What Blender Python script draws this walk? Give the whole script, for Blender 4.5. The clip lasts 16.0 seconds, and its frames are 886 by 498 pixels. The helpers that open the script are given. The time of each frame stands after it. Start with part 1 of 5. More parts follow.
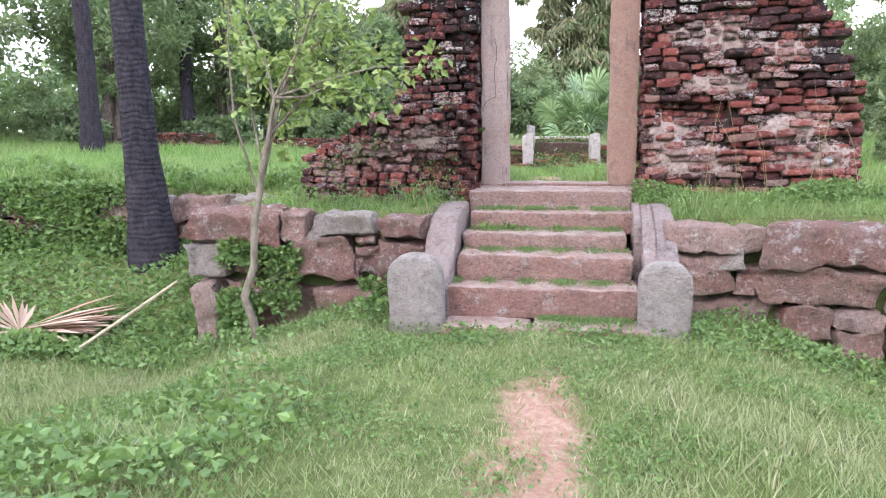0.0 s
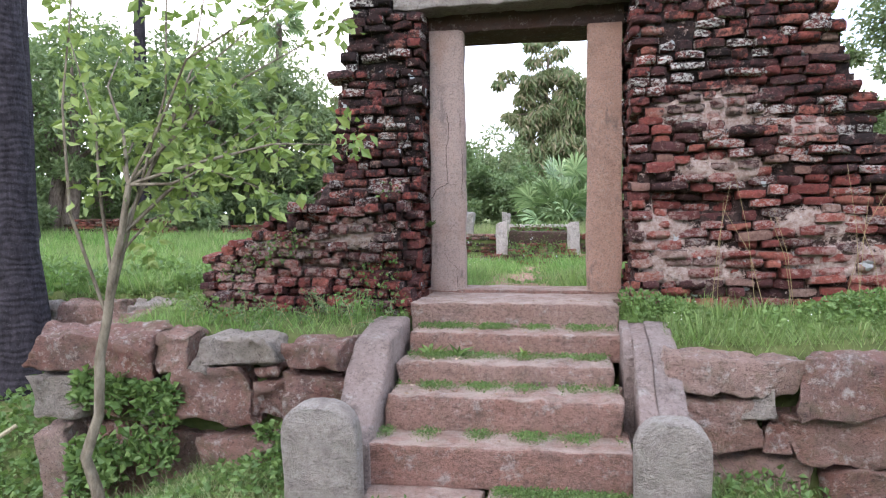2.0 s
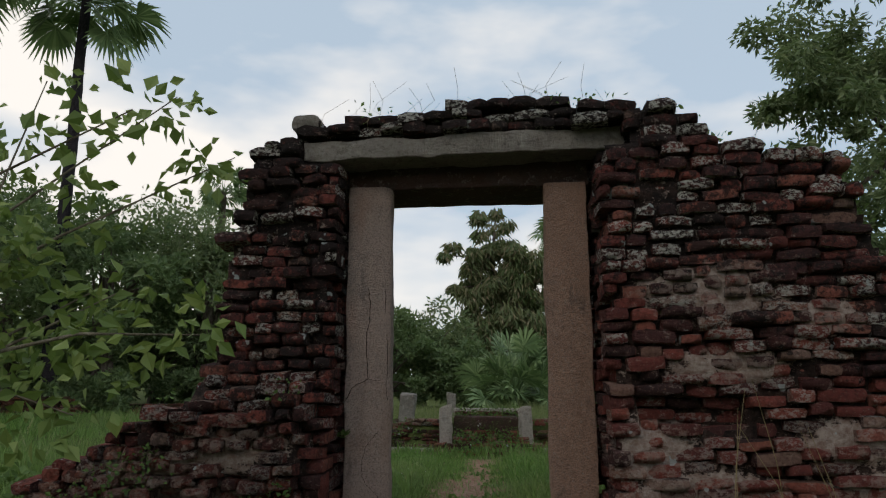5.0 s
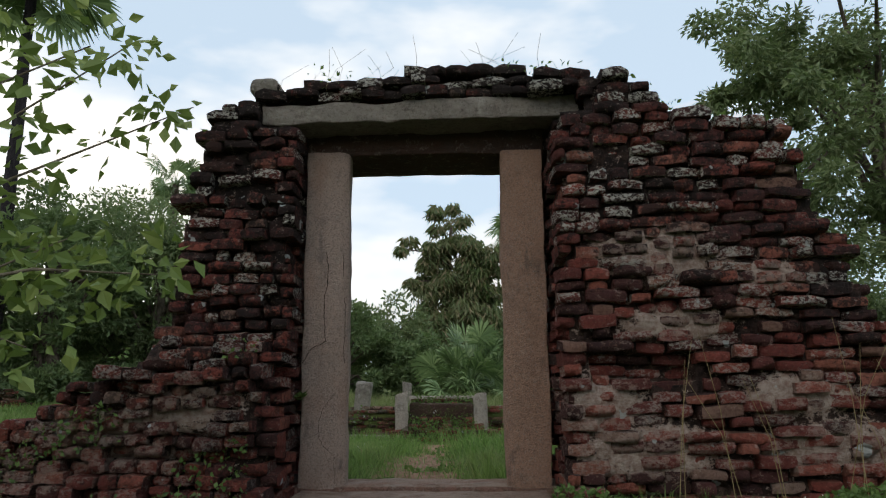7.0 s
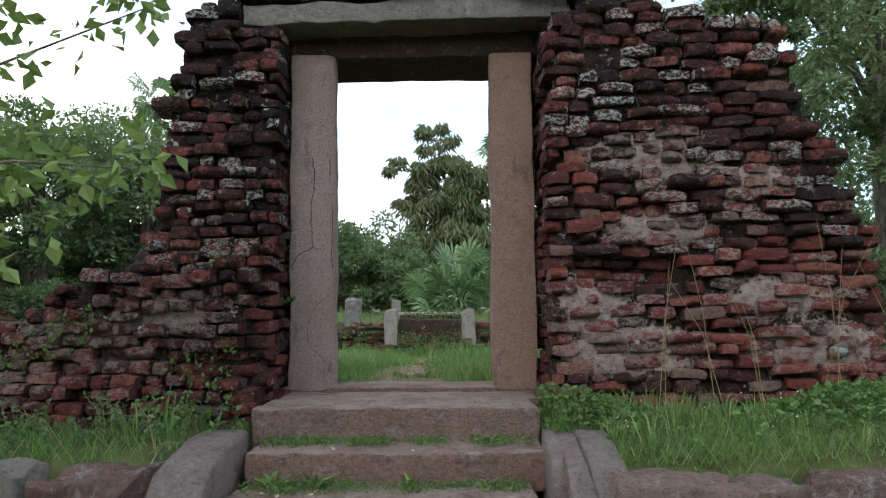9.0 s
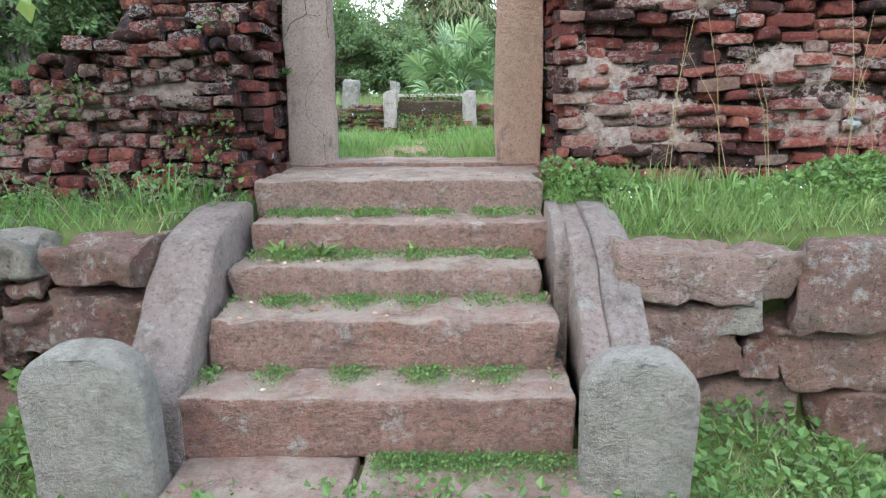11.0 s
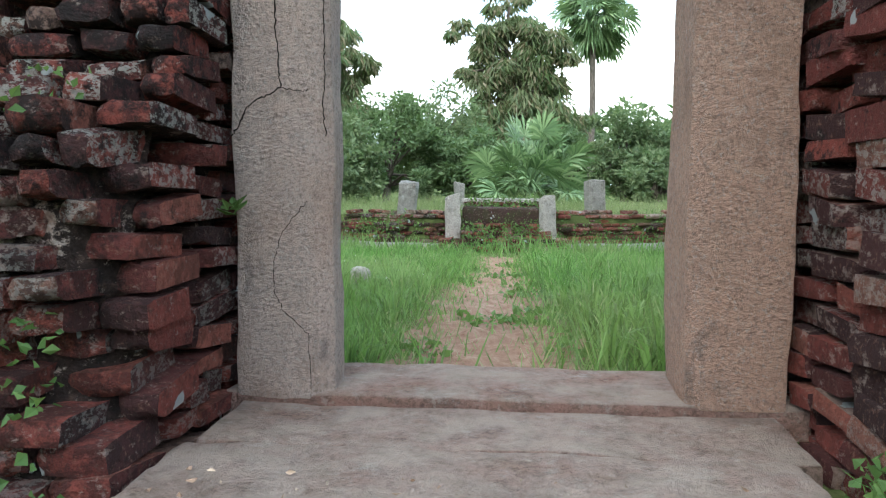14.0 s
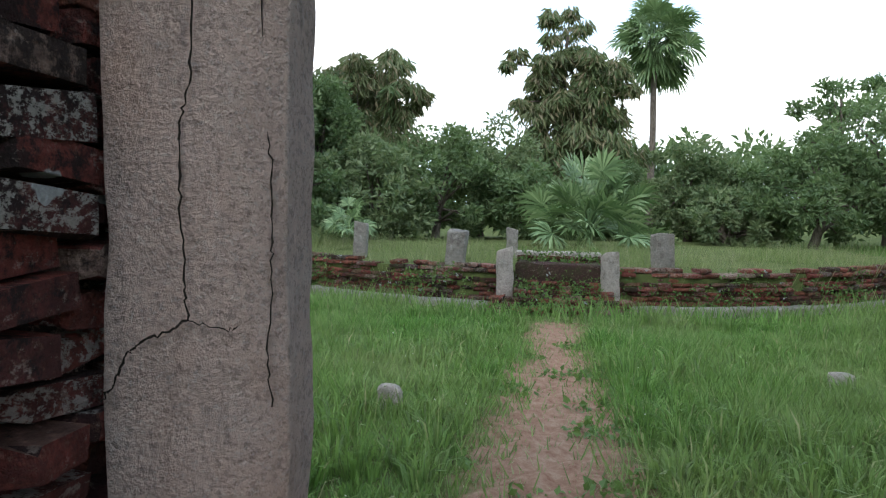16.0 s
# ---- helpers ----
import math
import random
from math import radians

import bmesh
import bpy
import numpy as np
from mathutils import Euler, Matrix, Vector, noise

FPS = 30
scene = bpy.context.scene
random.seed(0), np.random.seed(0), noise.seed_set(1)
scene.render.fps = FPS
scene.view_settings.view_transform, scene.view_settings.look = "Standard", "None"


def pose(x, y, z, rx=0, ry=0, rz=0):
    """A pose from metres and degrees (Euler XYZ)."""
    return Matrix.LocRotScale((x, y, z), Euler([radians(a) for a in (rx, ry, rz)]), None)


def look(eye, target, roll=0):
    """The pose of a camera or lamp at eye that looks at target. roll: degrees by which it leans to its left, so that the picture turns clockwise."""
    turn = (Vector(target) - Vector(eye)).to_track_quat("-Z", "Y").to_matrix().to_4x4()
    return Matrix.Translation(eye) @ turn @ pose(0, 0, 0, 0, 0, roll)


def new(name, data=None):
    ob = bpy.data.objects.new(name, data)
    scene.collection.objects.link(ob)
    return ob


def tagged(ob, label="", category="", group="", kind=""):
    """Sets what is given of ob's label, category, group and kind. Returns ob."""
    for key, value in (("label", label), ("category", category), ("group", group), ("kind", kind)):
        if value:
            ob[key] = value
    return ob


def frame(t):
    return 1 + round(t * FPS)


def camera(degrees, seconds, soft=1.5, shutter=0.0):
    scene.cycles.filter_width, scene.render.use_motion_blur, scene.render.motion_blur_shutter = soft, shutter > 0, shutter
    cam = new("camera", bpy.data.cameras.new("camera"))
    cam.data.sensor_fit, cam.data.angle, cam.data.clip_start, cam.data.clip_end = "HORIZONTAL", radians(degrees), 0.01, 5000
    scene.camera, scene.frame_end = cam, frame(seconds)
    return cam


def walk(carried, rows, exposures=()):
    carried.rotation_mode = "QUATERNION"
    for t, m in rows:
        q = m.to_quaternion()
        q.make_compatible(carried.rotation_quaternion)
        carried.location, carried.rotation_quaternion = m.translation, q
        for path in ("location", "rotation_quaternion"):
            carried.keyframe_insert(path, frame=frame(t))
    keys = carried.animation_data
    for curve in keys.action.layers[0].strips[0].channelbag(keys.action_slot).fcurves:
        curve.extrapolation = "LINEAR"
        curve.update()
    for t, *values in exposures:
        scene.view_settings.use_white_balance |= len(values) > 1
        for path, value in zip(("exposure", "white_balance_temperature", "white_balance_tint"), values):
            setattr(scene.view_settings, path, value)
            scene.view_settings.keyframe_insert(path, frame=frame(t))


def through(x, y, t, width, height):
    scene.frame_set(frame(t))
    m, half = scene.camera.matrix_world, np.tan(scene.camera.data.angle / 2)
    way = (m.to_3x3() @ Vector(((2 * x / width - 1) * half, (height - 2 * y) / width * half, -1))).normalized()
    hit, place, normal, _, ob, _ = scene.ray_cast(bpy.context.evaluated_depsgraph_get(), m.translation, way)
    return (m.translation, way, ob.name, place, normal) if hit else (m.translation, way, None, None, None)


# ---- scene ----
cam = camera(63.49, 16.0, soft=1.2)
# seconds, eye x, y, z, yaw to the left, pitch up, lean to the right
PATH = [
    (0.0, 0.288, -8.050, 1.591, 11.17, -9.10, 0.67),
    (0.5, 0.285, -7.499, 1.580, 11.21, -9.23, 0.68),
    (1.0, 0.280, -7.008, 1.624, 11.05, -8.33, 0.63),
    (1.5, 0.256, -6.640, 1.663, 10.84, -5.05, 0.45),
    (2.0, 0.356, -6.368, 1.687, 9.74, -2.49, 0.52),
    (2.5, 0.340, -6.079, 1.686, 8.48, -1.10, 0.32),
    (3.0, 0.272, -5.654, 1.754, 7.65, -0.31, 0.37),
    (3.5, 0.256, -5.250, 1.863, 6.90, 4.13, 0.26),
    (4.0, 0.227, -4.978, 1.937, 6.35, 10.17, 0.07),
    (4.2, 0.278, -4.905, 1.953, 6.56, 10.70, 0.04),
    (6.3, 0.310, -4.897, 1.726, 2.35, 11.47, 0.52),
    (6.5, 0.295, -4.907, 1.685, 2.11, 11.71, 0.52),
    (7.0, 0.293, -4.916, 1.678, 1.94, 10.97, 0.47),
    (7.5, 0.288, -4.899, 1.670, 1.40, 6.65, 0.48),
    (8.0, 0.296, -4.889, 1.652, 1.24, 6.45, 0.50),
    (8.5, 0.295, -4.878, 1.621, 1.17, 6.37, 0.54),
    (9.0, 0.301, -4.883, 1.564, 1.10, 4.81, 0.56),
    (9.5, 0.318, -4.912, 1.522, 1.05, -0.57, 0.52),
    (10.0, 0.324, -4.918, 1.492, 1.09, -5.80, 0.54),
    (10.2, 0.335, -4.923, 1.476, 1.02, -7.48, 0.58),
    (12.3, 0.114, -3.927, 1.517, 3.26, -14.45, 0.42),
    (12.5, 0.099, -3.708, 1.527, 3.89, -13.88, 0.43),
    (13.0, 0.059, -3.191, 1.550, 5.10, -10.04, 0.43),
    (13.5, 0.036, -2.683, 1.566, 5.43, -7.82, 0.47),
    (14.0, 0.040, -2.155, 1.689, 6.07, -4.84, 0.01),
    (14.5, -0.022, -1.793, 1.797, 7.29, -3.41, -0.18),
    (15.0, -0.006, -1.534, 1.924, 7.94, -3.16, -0.37),
    (15.5, -0.017, -1.275, 2.086, 9.09, -3.21, -0.71),
    (16.0, -0.076, -1.068, 2.182, 10.19, -3.14, -1.01),
]


def eye_pose(x, y, z, yaw, pitch, lean):
    a, b = radians(yaw), radians(pitch)
    ahead = Vector((-math.sin(a) * math.cos(b), math.cos(a) * math.cos(b), math.sin(b)))
    return look((x, y, z), Vector((x, y, z)) + ahead, -lean)


EXPOSURES = [(0.0, 1.75), (0.5, 1.8), (1.5, 1.68), (2.0, 1.37), (2.5, 1.15), (3.0, 1.12), (3.5, 1.1), (3.8, 0.15), (4.0, -0.4), (4.2, -1.0), (6.3, -0.85), (7.0, -0.6), (7.5, -0.5), (7.85, 0.0),
             (9.0, 0.15), (9.5, 0.45), (10.0, 1.05), (10.2, 1.15), (12.3, 1.85), (13.0, 1.78), (13.5, 1.6), (14.0, 1.15), (14.5, 0.8), (15.0, 0.6), (16.0, 0.33)]
WARMTH = [(0.0, 6500), (3.5, 6600), (4.2, 7300), (7.8, 7300), (9.0, 6500), (10.2, 6350), (13.5, 6350), (15.0, 6500), (16.0, 6500)]
TINT = [(0.0, 27), (1.5, 26), (3.0, 20), (4.0, 13), (9.0, 11), (12.3, 8), (13.0, 7), (14.0, 6), (15.0, 8), (16.0, 11)]
EXPOSURES = [(t, e, float(np.interp(t, [w[0] for w in WARMTH], [w[1] for w in WARMTH])),
              float(np.interp(t, [w[0] for w in TINT], [w[1] for w in TINT]))) for t, e in EXPOSURES]
walk(cam, [(t, eye_pose(*row)) for t, *row in PATH], EXPOSURES)

# ---- sky and sun ----
world = bpy.data.worlds.new("sky")
scene.world = world
world.use_nodes = True
wn, wl = world.node_tree.nodes, world.node_tree.links
wn.clear()
w_out, w_bg = wn.new("ShaderNodeOutputWorld"), wn.new("ShaderNodeBackground")
sky = wn.new("ShaderNodeTexSky")
sky.sky_type, sky.sun_disc = "NISHITA", False
sky.sun_elevation, sky.sun_rotation = radians(38), radians(200)
sky.dust_density, sky.ozone_density = 2.0, 1.5
w_co, w_map, w_noise, w_ramp, w_mix = (wn.new("ShaderNodeTexCoord"), wn.new("ShaderNodeMapping"), wn.new("ShaderNodeTexNoise"),
                                       wn.new("ShaderNodeValToRGB"), wn.new("ShaderNodeMixRGB"))
w_map.inputs["Scale"].default_value = (1.0, 1.0, 2.6)
w_map.inputs["Location"].default_value = (0.3, 0.1, 0.2)
w_noise.inputs["Scale"].default_value, w_noise.inputs["Detail"].default_value = 1.6, 6
w_ramp.color_ramp.elements[0].position, w_ramp.color_ramp.elements[1].position = 0.47, 0.6
w_ramp.color_ramp.elements[0].color = (0.0, 0.0, 0.0, 1)
w_mix.inputs["Color2"].default_value = (12.4, 12.8, 13.2, 1)
wl.new(w_co.outputs["Generated"], w_map.inputs["Vector"])
wl.new(w_map.outputs["Vector"], w_noise.inputs["Vector"])
wl.new(w_noise.outputs["Fac"], w_ramp.inputs["Fac"])
wl.new(w_ramp.outputs["Color"], w_mix.inputs["Fac"])
w_haze = wn.new("ShaderNodeMixRGB")
w_haze.inputs["Fac"].default_value = 0.75
w_haze.inputs["Color2"].default_value = (7.2, 9.6, 12.4, 1)
wl.new(sky.outputs["Color"], w_haze.inputs["Color1"])
wl.new(w_haze.outputs["Color"], w_mix.inputs["Color1"])
wl.new(w_mix.outputs["Color"], w_bg.inputs["Color"])
w_bg.inputs["Strength"].default_value = 0.15
wl.new(w_bg.outputs["Background"], w_out.inputs["Surface"])
sun = new("sun", bpy.data.lights.new("sun", "SUN"))
sun.data.energy, sun.data.angle, sun.data.color = 0.7, radians(25), (1.0, 0.97, 0.92)
sun.matrix_world = look((0, 0, 30), (6.5, 18.0, 15.0))


# ---- materials ----
class Nodes:
    """A small helper that wires the nodes of one material."""

    def __init__(self, name, rough=0.9, spec=0.2):
        self.m = bpy.data.materials.new(name)
        self.m.use_nodes = True
        self.t = self.m.node_tree
        self.b = self.t.nodes["Principled BSDF"]
        self.b.inputs["Roughness"].default_value = rough
        self.b.inputs["Specular IOR Level"].default_value = spec
        self.pos = self.add("ShaderNodeNewGeometry").outputs["Position"]

    def add(self, kind, **vals):
        n = self.t.nodes.new(kind)
        for k, v in vals.items():
            n.inputs[k].default_value = v
        return n

    def link(self, a, b):
        self.t.links.new(a, b)

    def noise(self, scale, detail=5, rough=0.6, stretch=(1, 1, 1), at=None, shift=(0, 0, 0)):
        mp = self.add("ShaderNodeMapping", Scale=stretch, Location=shift)
        self.link(at or self.pos, mp.inputs["Vector"])
        n = self.add("ShaderNodeTexNoise", Scale=scale, Detail=detail, Roughness=rough)
        self.link(mp.outputs["Vector"], n.inputs["Vector"])
        return n.outputs["Fac"]

    def ramp(self, fac, stops):
        r = self.add("ShaderNodeValToRGB")
        e = r.color_ramp.elements
        while len(e) < len(stops):
            e.new(0.5)
        for el, (p, c) in zip(e, stops):
            el.position = p
            el.color = (*c, 1) if len(c) == 3 else c
        self.link(fac, r.inputs["Fac"])
        return r.outputs["Color"]

    def mask(self, fac, lo, hi):
        return self.ramp(fac, [(lo, (0, 0, 0)), (hi, (1, 1, 1))])

    def mix(self, fac, a, b, kind="MIX"):
        n = self.add("ShaderNodeMixRGB")
        n.blend_type = kind
        for sock, v in (("Fac", fac), ("Color1", a), ("Color2", b)):
            if isinstance(v, (int, float)):
                n.inputs[sock].default_value = v
            elif isinstance(v, tuple):
                n.inputs[sock].default_value = (*v, 1)
            else:
                self.link(v, n.inputs[sock])
        return n.outputs["Color"]

    def math(self, op, a, b):
        n = self.add("ShaderNodeMath")
        n.operation = op
        for i, v in enumerate((a, b)):
            if isinstance(v, (int, float)):
                n.inputs[i].default_value = v
            else:
                self.link(v, n.inputs[i])
        return n.outputs[0]

    def random(self):
        """One random number a piece: by object and by loose island."""
        o, g = self.add("ShaderNodeObjectInfo"), self.add("ShaderNodeNewGeometry")
        return self.math("FRACT", self.math("ADD", o.outputs["Random"], g.outputs["Random Per Island"]), 0.0)

    def bump(self, fac, dist, strength=1.0):
        n = self.add("ShaderNodeBump", Strength=strength, Distance=dist)
        self.link(fac, n.inputs["Height"])
        self.link(n.outputs["Normal"], self.b.inputs["Normal"])

    def colour(self, c):
        if isinstance(c, tuple):
            self.b.inputs["Base Color"].default_value = (*c, 1)
        else:
            self.link(c, self.b.inputs["Base Color"])
        return self.m


# places where old lime plaster still clings to the gate: centre x, z, half width, half height
LIME = ((1.5, 2.5, 0.4, 0.16), (1.58, 2.06, 0.3, 0.1), (1.12, 1.58, 0.24, 0.2), (1.36, 1.3, 0.42, 0.16), (2.3, 1.62, 0.32, 0.12), (2.5, 1.32, 0.4, 0.14), (2.2, 2.35, 0.2, 0.1),
        (-1.9, 1.36, 0.5, 0.2), (-1.4, 1.62, 0.3, 0.16), (-2.3, 1.2, 0.3, 0.15))


def brick_material(name, mortar=False, moss=0.0):
    n = Nodes(name, 0.9, 0.2)
    if mortar:
        base = n.ramp(n.noise(14, 6, 0.7), [(0.38, (0.018, 0.012, 0.011)), (0.55, (0.06, 0.036, 0.03)), (0.68, (0.15, 0.095, 0.078))])
    else:
        base = n.ramp(n.random(), [(0.0, (0.045, 0.024, 0.025)), (0.2, (0.09, 0.034, 0.034)), (0.4, (0.19, 0.05, 0.043)),
                                   (0.62, (0.26, 0.064, 0.052)), (0.8, (0.34, 0.086, 0.064)), (0.9, (0.4, 0.14, 0.1)), (0.96, (0.27, 0.15, 0.115)), (1.0, (0.36, 0.26, 0.215))])
        base = n.mix(n.mask(n.noise(38, 5, 0.75), 0.38, 0.66), base, n.mix(0.6, base, (0.07, 0.03, 0.025)))
        base = n.mix(n.math("MULTIPLY", n.mask(n.noise(55, 4, 0.7, shift=(3, 7, 1)), 0.56, 0.68), 0.4), base, (0.36, 0.2, 0.15))
    sep = n.add("ShaderNodeSeparateXYZ")
    n.link(n.pos, sep.inputs[0])
    # black crust of old algae in broad ragged patches, heavier high up
    height = n.add("ShaderNodeMapRange")
    for k, v in enumerate((1.3, 2.9, 0.25, 1.0)):
        height.inputs[k + 1].default_value = v
    n.link(sep.outputs[2], height.inputs[0])
    broad = n.math("ADD", n.math("MULTIPLY", n.noise(1.5, 3), 0.42), n.math("MULTIPLY", n.noise(17, 6, 0.75), 0.58))
    crust = n.mask(n.math("ADD", broad, n.math("MULTIPLY", n.math("SUBTRACT", height.outputs[0], 0.62), 0.17)), 0.525, 0.58)
    base = n.mix(n.math("MULTIPLY", crust, 0.88), base, (0.021, 0.016, 0.016))
    # weathered black along the top
    crown = n.add("ShaderNodeMapRange")
    for k, v in enumerate((3.3, 3.6, 0.0, 0.85)):
        crown.inputs[k + 1].default_value = v
    n.link(sep.outputs[2], crown.inputs[0])
    base = n.mix(n.math("MULTIPLY", crown.outputs[0], n.mask(n.noise(11, 5, 0.7), 0.3, 0.5)), base, (0.022, 0.017, 0.016))
    # soot on the side west of the door
    west = n.add("ShaderNodeMapRange")
    for k, v in enumerate((-0.6, -1.0, 0.0, 0.65)):
        west.inputs[k + 1].default_value = v
    n.link(sep.outputs[0], west.inputs[0])
    soot = n.mask(n.math("ADD", n.math("MULTIPLY", n.noise(3.1, 3, shift=(1, 5, 2)), 0.4), n.math("MULTIPLY", n.noise(16, 6, 0.75, shift=(3, 1, 8)), 0.6)), 0.475, 0.54)
    base = n.mix(n.math("MULTIPLY", soot, west.outputs[0]), base, (0.02, 0.015, 0.014))
    # single bricks crusted with white lichen
    if not mortar:
        few = n.mask(n.math("FRACT", n.math("MULTIPLY", n.random(), 7.31), 0.0), 0.68, 0.7)
        flecks = n.mask(n.noise(30, 6, 0.8, (1, 1, 1.6), shift=(5, 2, 4)), 0.5, 0.54)
        base = n.mix(n.math("MULTIPLY", n.math("MULTIPLY", few, flecks), n.math("MULTIPLY", height.outputs[0], 0.95)), base, (0.56, 0.55, 0.5))
    # lime: ragged flecks all over, and thick where plaster still clings
    wash = 0.0
    for cx, cz, rw, rh in LIME:
        d = n.math("ADD", n.math("POWER", n.math("ABSOLUTE", n.math("DIVIDE", n.math("SUBTRACT", sep.outputs[0], cx), rw), 0), 2.0), n.math("POWER", n.math("ABSOLUTE", n.math("DIVIDE", n.math("SUBTRACT", sep.outputs[2], cz), rh), 0), 2.0))
        wash = n.math("MAXIMUM", wash, n.math("SUBTRACT", 1.0, n.math("MULTIPLY", d, 0.5)))
    clings = n.mask(n.math("ADD", n.math("MULTIPLY", n.math("MAXIMUM", wash, 0.0), 0.25 if mortar else 0.13), n.math("MULTIPLY", n.noise(15, 7, 0.75, (1, 1, 1.4)), 0.85)), 0.5, 0.55)
    flakes = n.mask(n.noise(23, 6, 0.78, (1, 1, 1.7), shift=(4.1, 0, 1.3)), 0.6, 0.65)
    lime = n.math("MAXIMUM", n.math("MULTIPLY", flakes, 0.6 if mortar else 0.4), n.math("MULTIPLY", clings, 1.0 if mortar else 0.5))
    base = n.mix(n.math("MULTIPLY", lime, 0.9), base, n.ramp(n.noise(28, 4, 0.7), [(0.35, (0.36, 0.235, 0.19)), (0.62, (0.6, 0.5, 0.44))]))
    # blue-white lichen discs, sparse
    disc = n.mask(n.noise(6.5, 3, 0.5, shift=(9, 2, 6)), 0.69, 0.7)
    base = n.mix(n.math("MULTIPLY", disc, 0.8), base, (0.5, 0.55, 0.55))
    if moss:
        base = n.mix(n.math("MULTIPLY", n.mask(n.noise(5, 6, 0.7), 0.42, 0.6), moss), base, (0.05, 0.075, 0.02))
    n.bump(n.math("ADD", n.noise(45, 6, 0.72), n.math("MULTIPLY", n.noise(150, 3), 0.4)), 0.06, 1.0)
    return n.colour(base)


def stone_material(name, tones, grey=0.4, moss=0.0, lichen=0.2, pecked=0.6, shift=0.0):
    n = Nodes(name, 0.88, 0.25)
    base = n.ramp(n.random(), tones) if len(tones) > 1 else n.mix(0.0, tones[0][1], tones[0][1])
    base = n.mix(n.mask(n.noise(2.3, 5, shift=(shift, 0, 0)), 0.35, 0.68), base, n.mix(grey, base, (0.36, 0.34, 0.31)))
    base = n.mix(n.math("MULTIPLY", n.mask(n.noise(26, 7, 0.78), 0.42, 0.66), 0.5 if pecked < 1.1 else 0.25), base, n.mix(0.6, base, (0.11, 0.07, 0.055)))
    base = n.mix(n.math("MULTIPLY", n.mask(n.noise(6.5, 6, 0.75, shift=(2, shift, 0)), 0.5, 0.66), 0.55 if pecked < 1.1 else 0.25), base, (0.1, 0.08, 0.07))
    base = n.mix(n.math("MULTIPLY", n.mask(n.noise(7, 7, 0.75, shift=(shift, 3, 1)), 0.56, 0.66), lichen), base, (0.6, 0.58, 0.53))
    # coarse speckle, dark and pale, also painting in the shading of rough relief
    relief_speckle = 0.25 if pecked > 1.1 else 0.85 if pecked == 0.9 else 0.6
    base = n.mix(n.math("MULTIPLY", n.mask(n.noise(42, 6, 0.8, shift=(4, shift, 9)), 0.54, 0.6), relief_speckle), base, n.mix(0.65, base, (0.05, 0.035, 0.03)))
    base = n.mix(n.math("MULTIPLY", n.mask(n.noise(17, 7, 0.8, shift=(shift, 6, 2)), 0.56, 0.62), relief_speckle * 0.7), base, (0.55, 0.46, 0.4))
    worn = n.add("ShaderNodeNewGeometry").outputs["Pointiness"]
    base = n.mix(n.math("MULTIPLY", n.mask(n.math("ADD", worn, n.math("MULTIPLY", n.math("SUBTRACT", n.noise(9, 4), 0.5), 0.06)), 0.52, 0.6), 0.4), base, (0.5, 0.42, 0.36))
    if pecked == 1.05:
        # upward faces paler in patches, the rest mottled darker
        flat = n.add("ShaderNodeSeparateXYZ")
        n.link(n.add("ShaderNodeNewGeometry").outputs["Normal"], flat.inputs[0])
        pale_top = n.math("MULTIPLY", n.mask(flat.outputs[2], 0.6, 0.95), n.mask(n.noise(5, 5, 0.65), 0.3, 0.6))
        base = n.mix(n.math("MULTIPLY", pale_top, 0.75), base, (0.56, 0.45, 0.38))
        base = n.mix(n.math("MULTIPLY", n.mask(n.noise(34, 6, 0.8, (1, 1, 1.5), shift=(2, 2, 7)), 0.5, 0.6), n.math("SUBTRACT", 0.5, n.math("MULTIPLY", pale_top, 0.4))), base, (0.1, 0.062, 0.048))
    if pecked > 1.1:
        # pecked all over: painted pit shade and rim light, stains that ran down
        base = n.mix(n.math("MULTIPLY", n.mask(n.noise(75, 4, 0.75), 0.53, 0.59), 0.65), base, n.mix(0.6, base, (0.07, 0.055, 0.05)))
        base = n.mix(n.math("MULTIPLY", n.mask(n.noise(85, 3, 0.75, shift=(7, 1, 3)), 0.55, 0.63), 0.45), base, (0.58, 0.53, 0.49))
        base = n.mix(n.math("MULTIPLY", n.mask(n.noise(4.5, 7, 0.72, (1.6, 1.6, 0.5), shift=(1, shift, 5)), 0.58, 0.66), 0.5), base, (0.15, 0.13, 0.125))
        base = n.mix(n.math("MULTIPLY", n.mask(n.noise(2.6, 5, 0.6, (1, 1, 0.6), shift=(8, shift, 2)), 0.5, 0.66), 0.45), base, (0.5, 0.3, 0.21))
    if moss:
        base = n.mix(n.math("MULTIPLY", n.mask(n.noise(8, 6, 0.7), 0.5, 0.66), moss), base, (0.08, 0.11, 0.03))
    n.bump(n.math("ADD", n.math("MULTIPLY", n.noise(19, 7, 0.72), 1.3 if pecked < 1.1 else 0.6), n.math("MULTIPLY", n.noise(70, 5, 0.75), pecked * 0.8)), 0.075 if pecked == 1.05 else 0.08 if pecked < 1.1 else 0.1, 1.0)
    return n.colour(base)


def leaf_material(name, tones, through=0.35, rough=0.55):
    n = Nodes(name, rough, 0.3)
    col = n.ramp(n.random(), tones)
    col = n.mix(n.mask(n.noise(0.6, 3), 0.35, 0.7), col, n.mix(0.35, col, tones[-1][1]))
    n.colour(col)
    tr = n.add("ShaderNodeBsdfTranslucent")
    n.link(n.mix(0.4, col, (0.2, 0.3, 0.04)), tr.inputs["Color"])
    mx = n.add("ShaderNodeMixShader", Fac=through)
    n.link(n.b.outputs[0], mx.inputs[1])
    n.link(tr.outputs[0], mx.inputs[2])
    n.link(mx.outputs[0], n.t.nodes["Material Output"].inputs["Surface"])
    return n.m


